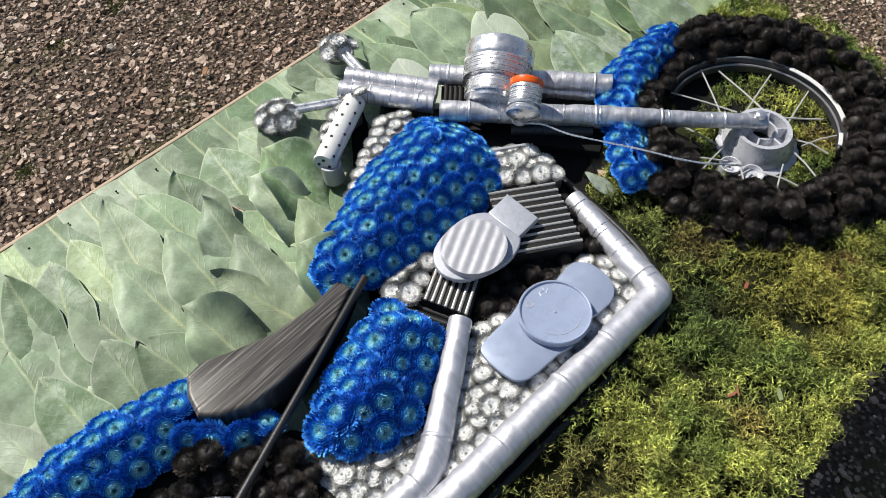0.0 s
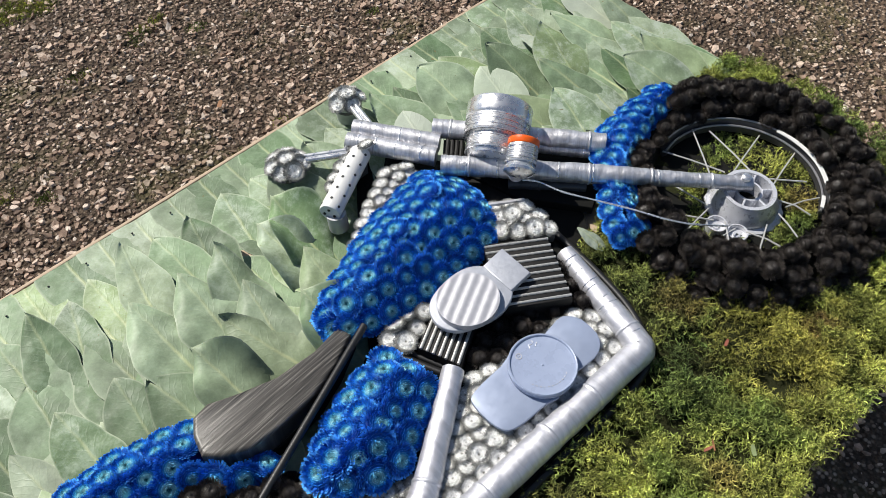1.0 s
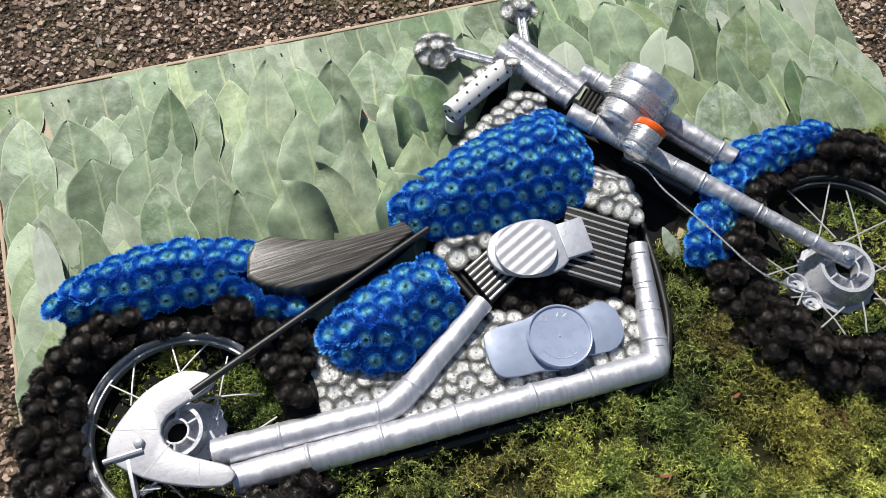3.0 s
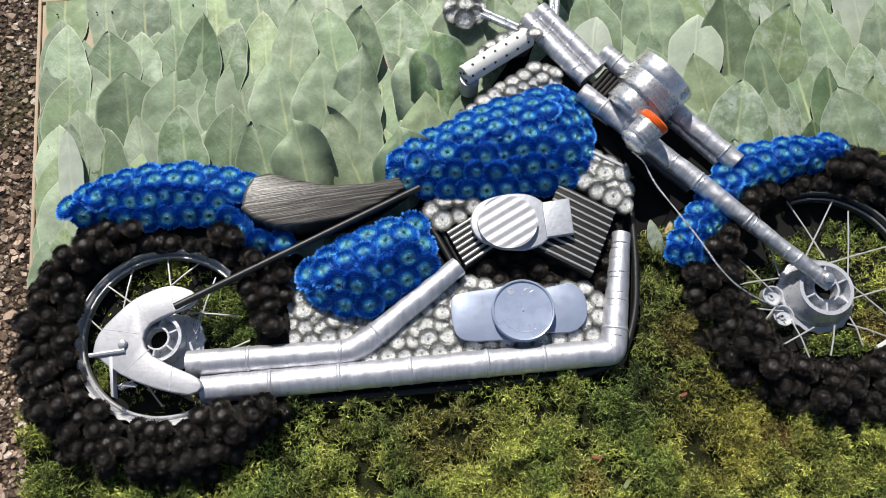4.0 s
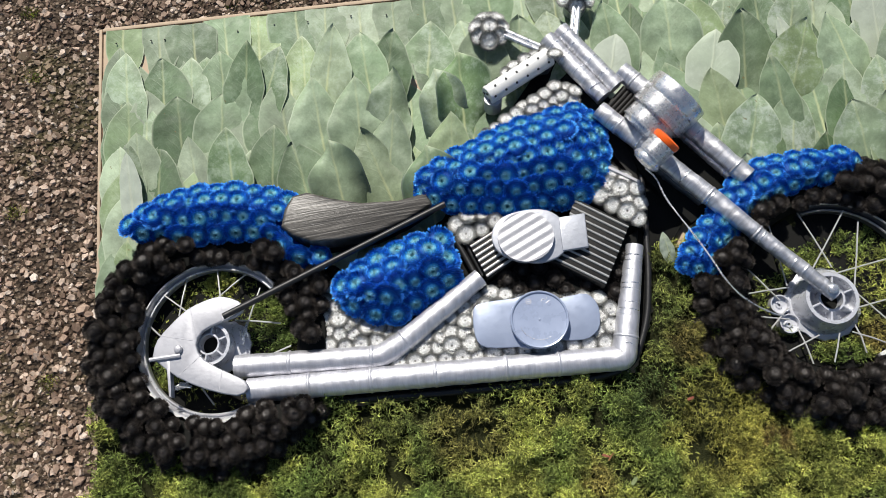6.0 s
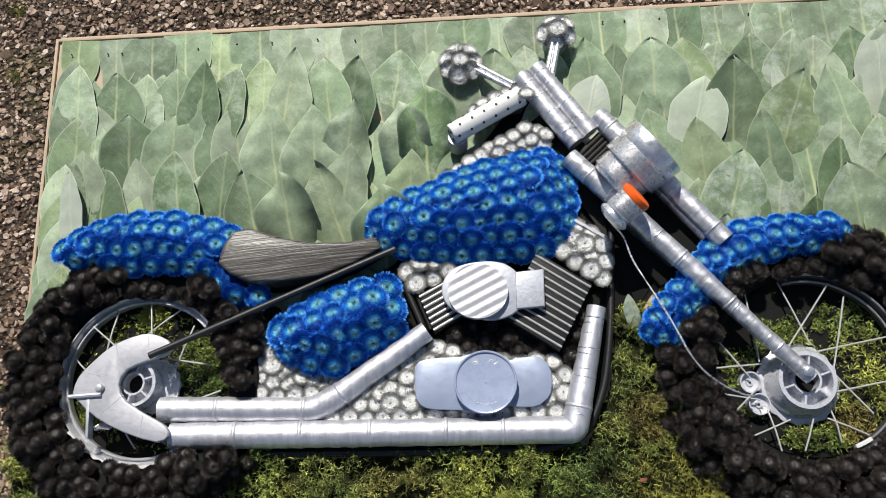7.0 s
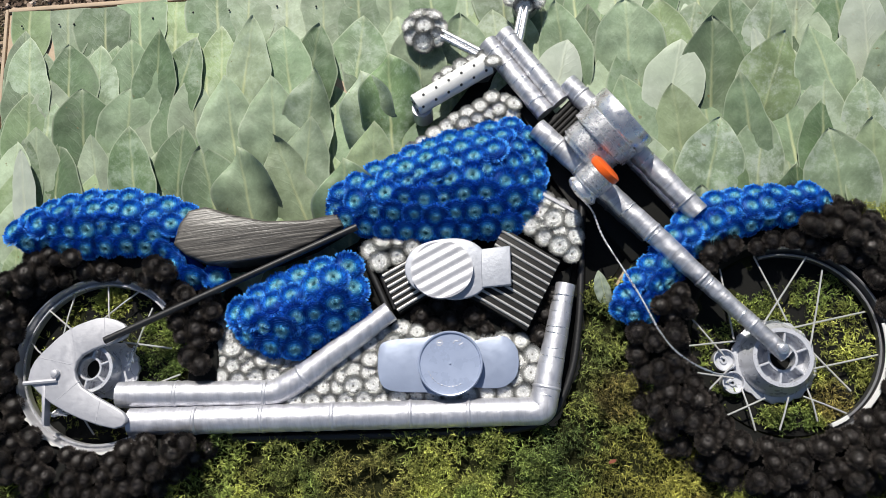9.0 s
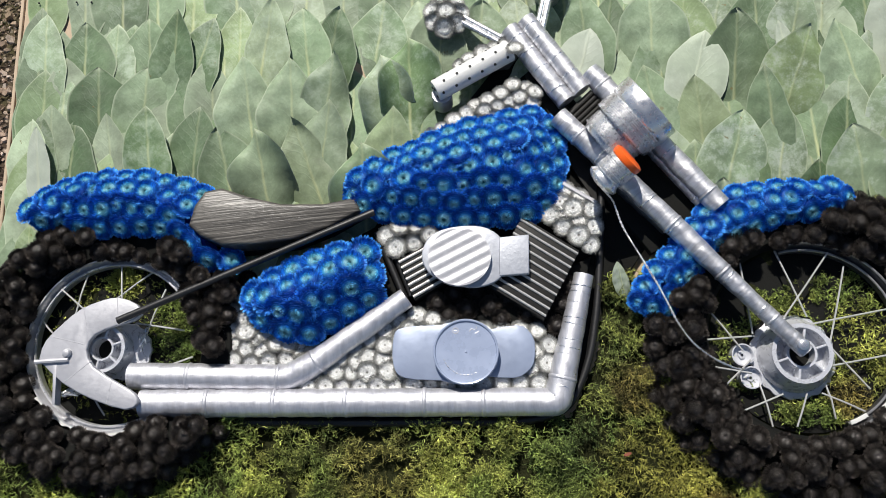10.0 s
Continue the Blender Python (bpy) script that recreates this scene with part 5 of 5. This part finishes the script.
part("wire_winding", helix(lc, LAMP_AXIS, lambda t: 0.0505 + 0.0014 * t + 0.0005 * math.sin(40 * t), 0.022, 0.0510, 10, 0.00150), WIRE, lamp, "close silver wire winding")
part("wire_winding", helix(lc, LAMP_AXIS, lambda t: 0.0440 + 0.0006 * math.sin(31 * t), -0.006, 0.020, 9, 0.00150), WIRE, lamp, "close silver wire winding on the narrow neck")
part("stem", tube([(0.975, -0.325, 0.0305), (0.975, -0.325, 0.075)], 0.02, 12), RUBBER, lamp)
SIG_AXIS = Vector((0.74, 0.53, 0.41)).normalized()
sig = thing("turn_signal", 0.950, -0.400, 0.090, "small tin turn signal wound with wire, orange lens", "turn signal")
sc = Vector((0.945, -0.404, 0.117))
part("cup", turned([(0.010, -0.010), (0.019, -0.008), (0.025, -0.004), (0.0262, 0.0), (0.0225, 0.005), (0.0215, 0.008), (0.0215, 0.040), (0.018, 0.042)], sc, SIG_AXIS, 32), TIN, sig)
part("wire_winding", helix(sc, SIG_AXIS, lambda t: 0.0226 + 0.0005 * math.sin(25 * t), 0.008, 0.038, 9, 0.0017), WIRE, sig)
part("lens", turned([(0.0235, 0.0385), (0.0250, 0.0415), (0.0246, 0.0480), (0.020, 0.0505), (0.004, 0.0515)], sc, SIG_AXIS, 28), ORANGE, sig, "bright orange lens")
part("foot", tube([(0.953, -0.392, 0.088), sc + Vector((0.004, 0.008, 0.0))], 0.012, 12), PLATE, sig, "small silver foot on the fork")

# ---- handlebar, grip, mirrors ----
bars = thing("handlebar", 0.88, -0.20, 0.030, "pair of silver taped tubes forming the handlebar riser", "handlebar")
for k, (ra, rb) in enumerate((((0.821, -0.134, 0.068), (0.905, -0.260, 0.064)), ((0.847, -0.120, 0.070), (0.930, -0.243, 0.066)))):
    riser = part("riser", tube([ra, rb], 0.0155, 18, step=0.005, wobble=0.0008), FOIL_D, bars)
    seams(riser, ra, rb, lambda at: 0.0155, 50 + k, 0.029)
part("post", tube([(0.876, -0.196, 0.0305), (0.876, -0.196, 0.060)], 0.014, 12), RUBBER, bars)
grip = thing("handlebar_grip", 0.76, -0.21, 0.030, "white handlebar grip with rows of black dots", "grip")
ga, gb = Vector((0.702, -0.234, 0.069)), Vector((0.820, -0.170, 0.067))
part("sleeve", tube([ga, ga.lerp(gb, 0.02), gb], lambda t: 0.0175 if t > 0.01 else 0.0160, 24, step=0.01), WHITEPAINT, grip)
gd = (gb - ga).normalized()
gs = gd.cross(Vector((0, 0, 1))).normalized()
for i in range(18):
    row = i % 3
    t = 0.06 + 0.86 * (i // 3) / 5 + (0.07 if row == 1 else 0.0)
    ang = radians((40, 95, 150)[row])
    nrm = gs * math.cos(ang) + Vector((0, 0, 1)) * math.sin(ang)
    part("dot", turned([(0.0024, 0), (0.0022, 0.0010), (0.0008, 0.0014)], ga.lerp(gb, t) + nrm * 0.0172, nrm, 10), DARKDOT, grip, "" if i else "small black dots")
for dy, dz in ((0.0, 0.007), (0.008, -0.004), (-0.008, -0.003)):
    part("dot", turned([(0.0026, 0), (0.0022, 0.0012), (0.0008, 0.0014)], ga + gs * dy + Vector((0, 0, dz)) - gd * 0.0002, -gd, 10), DARKDOT, grip)
part("end_post", tube([(0.712, -0.240, 0.0305), (0.712, -0.236, 0.062)], 0.016, 16), PLATE, grip, "silver tube under the grip")


def mirror(x, y, z, r, arm, seed, label):
    """A cup of silver flowers on a bent double rod."""
    rng = random.Random(seed)
    ob = thing("mirror", x, y, 0.020, label, "mirror", "mirrors")
    part("cup", turned([(r * 0.80, 0.0), (r * 0.86, z * 0.5), (r * 1.04, z - 0.020), (r * 0.9, z - 0.02), (r * 0.5, z - 0.02)], (x, y, 0.0205), sides=28), CUP, ob, "pale grey-green cup")
    part("foam_core", turned([(r * 0.9, 0), (r * 0.85, 0.012), (r * 0.5, 0.022), (r * 0.1, 0.025)], (x, y, z - 0.016), sides=20), GREYBASE, ob)
    n = 7 if r > 0.03 else 5
    for i in range(n + 1):
        a = 2 * math.pi * i / n + seed
        q = 0.0 if i == n else 0.70
        piece("flower", rng.choice(white_flowers), ob, (x + r * q * math.cos(a), y + r * q * math.sin(a), z + 0.010 - 0.012 * q), facing(q * math.cos(a), q * math.sin(a), 1, rng.uniform(0, 6)), rng.uniform(0.9, 1.1))
    for d in (-0.0045, 0.0045):
        e, f = Vector(arm[0]), Vector(arm[1])
        s = (f - e).cross(Vector((0, 0, 1))).normalized() * d
        part("arm", tube([e + s, f + s], 0.0046, 10), TIN, ob, "shiny double rod")
    return ob


mirror(0.722, -0.099, 0.058, 0.031, ((0.745, -0.107, 0.060), (0.812, -0.152, 0.062)), 1, "mirror of silver-white flowers in a cup on a rod")
mirror(0.888, -0.053, 0.062, 0.026, ((0.886, -0.068, 0.064), (0.868, -0.142, 0.070)), 2, "small mirror of silver-white flowers on a rod")
knuckle = thing("flower_bed", 0.80, -0.165, 0.030, "silver-white flowers tucked behind the handlebar grip", "flower bed", "silver flower beds")
part("foam_core", slab([(0.735, -0.190), (0.745, -0.172), (0.815, -0.150), (0.835, -0.165), (0.820, -0.185)][::-1], 0.0305, 0.060, 0.006), GREYBASE, knuckle)
rk = random.Random(8)
for x, y, z in ((0.742, -0.190, 0.060), (0.757, -0.181, 0.062), (0.778, -0.172, 0.064), (0.796, -0.163, 0.060), (0.828, -0.178, 0.084), (0.813, -0.160, 0.066)):
    piece("flower", rk.choice(white_flowers), knuckle, (x, y, z), facing(rk.uniform(-0.4, 0.4), rk.uniform(-0.2, 0.5), 1, rk.uniform(0, 6)), rk.uniform(0.68, 0.86))

# ---- brake cable ----
cable = [(0.945, -0.412, 0.100), (0.959, -0.430, 0.102), (0.969, -0.470, 0.101), (0.997, -0.524, 0.102), (1.020, -0.572, 0.104), (1.036, -0.614, 0.106), (1.056, -0.644, 0.104), (1.085, -0.664, 0.094), (1.118, -0.676, 0.074), (1.134, -0.676, 0.062)]


def twist(path, r, turns):
    """Two strands twisted along a line."""
    pts = fillet(path, 0.03, 6)
    out = []
    for k in (0, 1):
        line = []
        for i, p in enumerate(pts):
            d = (pts[min(i + 1, len(pts) - 1)] - pts[max(i - 1, 0)]).normalized()
            s = d.cross(Vector((0, 0, 1))).normalized()
            u = s.cross(d)
            a = i / len(pts) * turns * 6.283 + k * math.pi
            line.append(p + (s * math.cos(a) + u * math.sin(a)) * r * 0.6)
        out.append(tube(line, r, 6))
    return join(*out)


single("brake_cable", twist(cable, 0.0012, 26), WIRE, "thin twisted silver wire hanging to the front hub", "wire")

# ---- moss ----
MOSS_EDGE = [(-0.012, -0.665), (0.020, -0.560), (0.110, -0.470), (0.300, -0.470), (0.400, -0.600), (0.420, -0.740), (0.890, -0.735), (0.935, -0.640), (0.945, -0.528), (1.000, -0.528), (1.100, -0.480), (1.250, -0.445), (1.400, -0.425), (1.500, -0.445), (1.530, -0.560), (1.530, -0.720), (1.505, -0.982), (1.10, -0.976), (0.90, -0.978), (0.80, -0.984), (0.50, -0.984), (-0.010, -0.984)]


def clump(x, y):
    """Height of the moss cushions: 0 in the gaps between tufts, 1 on their tops."""
    wx, wy = x + 0.010 * noise.noise((x * 55, y * 55, 5)), y + 0.010 * noise.noise((x * 55, y * 55, 8))
    best = 0.0
    for k, shift in ((21, 0.0), (38, 4.0)):
        d, q = noise.voronoi((wx * k, wy * k, shift))
        own = math.sin(q[0][0] * 12.9 + q[0][1] * 78.2) * 43.7 % 1.0
        r = 0.41 + 0.26 * own + 0.12 * min(1.0, max(0.0, (-0.76 - y) / 0.06))
        best = max(best, math.sqrt(max(0.0, 1 - (d[0] / r) ** 2)) * (0.5 + 0.5 * own) * (1.0 if k < 30 else 0.62))
    return best


def lush(x, y):
    """Share of the moss that still stands: thin in worn zones."""
    return min(1.0, max(0.35, 0.80 + 0.9 * noise.noise((x * 7, y * 7, 1)) + 1.2 * max(0.0, -0.80 - y)))


def moss_bed(count, seed):
    """Thousands of small forked fronds standing on an uneven cushion."""
    rng = np.random.default_rng(seed)
    pts = []
    while len(pts) < count:
        x, y = rng.uniform(-0.02, 1.54), rng.uniform(-1.01, -0.42)
        if not inside(MOSS_EDGE, x, y) or (inside(FRAME, x, y) and rim_distance(FRAME, x, y) > 0.004):
            continue
        dr, df = math.hypot(x - REAR[0], y - REAR[1]), math.hypot(x - FRONT[0], y - FRONT[1])
        side = x > 0.30 and -0.625 < y < -0.555
        if (0.145 if side else 0.118) < dr < 0.195 or 0.128 < df < 0.212:
            continue
        if rng.random() > (0.02 + 1.1 * clump(x, y)) * lush(x, y) * (0.5 if 0.42 < x < 0.93 and y > -0.775 else 1.0) * (0.8 if df < 0.13 else 1.0) + (0.5 if dr < 0.145 else 0.0):
            continue
        if math.hypot(x - 1.210, y + 0.660) < 0.068:
            continue
        low = dr < 0.15 or df < 0.13
        if dr < 0.12 and min(math.hypot(x - 0.305, y + 0.588) / 0.052, math.hypot(x - 0.207, y + 0.516) / 0.025, math.hypot(x - 0.262, y + 0.715) / 0.02, math.hypot(x - 0.104, y + 0.66) / 0.024) > 1 and rng.random() > 0.06:
            continue
        # no moss at the upper left, so the black disc reads as shade
        if df < 0.13 and (y > -0.53 + 0.25 * (x - 1.30) or (x < 1.16 and y > -0.60)):
            continue
        pts.append((x, y, 0.45 if low else 1.0))
    p = np.array(pts)
    mound = np.array([clump(x, y) for x, y, _ in pts])
    n = len(p)
    base = np.stack([p[:, 0], p[:, 1], 0.018 + 0.040 * mound * p[:, 2] * (1 - 0.6 * rng.random(n) ** 2)], -1)
    verts, faces = [], []
    total = 0

    def lay(start, way, length, joints, wide, wild):
        """Curly strands of a few joints from start; gives every joint's place."""
        nonlocal total
        across = np.cross(way, rng.normal(0, 1, (n, 3)))
        across /= np.linalg.norm(across, axis=1)[:, None] + 1e-9
        rows, at, d = [], start, way
        for k in range(joints + 1):
            w = (wide * (1.0, 1.05, 0.95, 0.45)[min(3, k + 3 - joints)])[:, None]
            rows += [at - across * w, at + across * w]
            d = d + rng.normal(0, wild, (n, 3))
            d /= np.linalg.norm(d, axis=1)[:, None]
            at = at + d * length[:, None]
        verts.append(np.stack(rows, 1).reshape(-1, 3))
        m = 2 * (joints + 1)
        k = total + np.arange(n)[:, None] * m
        faces.append(np.concatenate([k + [2 * q, 2 * q + 1, 2 * q + 3, 2 * q + 2] for q in range(joints)], 0))
        total += n * m
        return [(r + q) / 2 for r, q in zip(rows[::2], rows[1::2])]

    def spread(low, high):
        a, lean = rng.uniform(0, 6.283, n), rng.uniform(low, high, n)
        return np.stack([np.cos(a) * np.sin(lean), np.sin(a) * np.sin(lean), np.cos(lean)], -1)

    size = 0.65 + 0.35 * p[:, 2]
    stem = lay(base, spread(0.1, 1.2), rng.uniform(0.0032, 0.0052, n) * size, 3, rng.uniform(0.00045, 0.0008, n), 0.45)
    for k in (1, 2, 2, 3):
        lay(stem[k], spread(0.3, 1.5), rng.uniform(0.0022, 0.0040, n) * size, 2, rng.uniform(0.0004, 0.00072, n), 0.55)
    return np.concatenate(verts).tolist(), np.concatenate(faces).tolist()


# dark sheet below the fronds that keeps the gaps between tufts dark
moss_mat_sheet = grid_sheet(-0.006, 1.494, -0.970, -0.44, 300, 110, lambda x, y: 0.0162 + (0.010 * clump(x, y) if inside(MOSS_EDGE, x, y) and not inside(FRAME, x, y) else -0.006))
moss_sheet = new("moss_mat", mesh("moss_mat", moss_mat_sheet, MOSS_FLOOR, smooth="all"))
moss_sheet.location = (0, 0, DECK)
tagged(moss_sheet, "dark sheet under the moss fronds on the board", "moss", kind="stuff")
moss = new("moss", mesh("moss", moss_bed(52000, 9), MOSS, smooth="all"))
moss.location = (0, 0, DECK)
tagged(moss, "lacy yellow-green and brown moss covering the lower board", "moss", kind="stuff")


def tuft_patch(spots, seed):
    """Low moss tufts growing in the asphalt."""
    rng = np.random.default_rng(seed)
    verts, faces = [], []
    for x0, y0, r in spots:
        for _ in range(int(r * r * 160000)):
            a, q = rng.uniform(0, 6.283), r * math.sqrt(rng.random()) * rng.uniform(0.6, 1.3)
            b = Vector((x0 + q * math.cos(a), y0 + q * math.sin(a) * 0.7, -DECK))
            c, lean = rng.uniform(0, 6.283), rng.uniform(0.2, 1.2)
            d = Vector((math.cos(c) * math.sin(lean), math.sin(c) * math.sin(lean), math.cos(lean)))
            strap(verts, faces, b, d, Vector((-math.sin(c), math.cos(c), 0.2)), rng.uniform(0.005, 0.013), rng.uniform(0.0015, 0.003), 0.003, 0.0, 2)
    return verts, faces


TUFTS = [(1.02, 1.18, 0.045), (0.78, 1.13, 0.04), (0.48, 0.77, 0.03), (-0.48, -0.10, 0.03), (-0.39, -0.55, 0.03), (0.77, 1.55, 0.09), (0.86, 1.50, 0.05), (1.09, 1.20, 0.03), (1.16, 1.08, 0.035), (0.98, 1.14, 0.03), (1.60, 0.76, 0.025), (0.12, 0.97, 0.05), (0.25, 0.80, 0.045), (0.40, 0.85, 0.04), (1.09, 0.57, 0.03), (0.95, 0.55, 0.025), (-0.47, 0.48, 0.03), (-0.44, 0.28, 0.035), (0.09, 0.44, 0.02)]
tufts = new("moss_tufts", mesh("moss_tufts", tuft_patch(TUFTS, 4), MOSS, smooth="all"))
tufts.location = (0, 0, DECK)
tagged(tufts, "small green moss tufts growing in the asphalt", "moss", kind="stuff")


def scrap(x, y, z, length, width, turn, material, name, label, category):
    """A small curled leaf or stalk lying loose."""
    v, f = [], []
    strap(v, f, Vector((0, 0, 0.002)), Vector((math.cos(turn), math.sin(turn), 0.1)), Vector((0, 0, 1)), length, width, length * 0.2, 0.0, 6)
    low = [(p[0], p[1], p[2] - 0.0012) for p in v]
    k = len(v)
    f = f + [tuple(i + k for i in reversed(q)) for q in f]
    single(name, ([(p[0] + x, p[1] + y, p[2] + z) for p in v + low], f), material, label, category)


scrap(0.998, 0.728, -DECK + 0.012, 0.022, 0.018, 0.6, DEADLEAF, "dry_leaf", "small dry orange-brown leaf on the asphalt", "leaf")
scrap(0.818, -0.872, 0.048, 0.014, 0.003, 0.9, DEADLEAF, "stalk", "pale curled stalk caught in the moss", "stalk")
scrap(0.810, -0.862, 0.044, 0.012, 0.005, -0.4, REDBIT, "stalk", "reddish dry stalk caught in the moss", "stalk")
scrap(0.848, -0.912, 0.050, 0.014, 0.008, 0.9, SCRAP, "leaf_scrap", "pale green leaf scrap lying on the moss", "leaf")
scrap(0.958, -0.792, 0.048, 0.010, 0.006, 0.3, REDBIT, "leaf_scrap", "small reddish leaf scrap lying on the moss", "leaf")
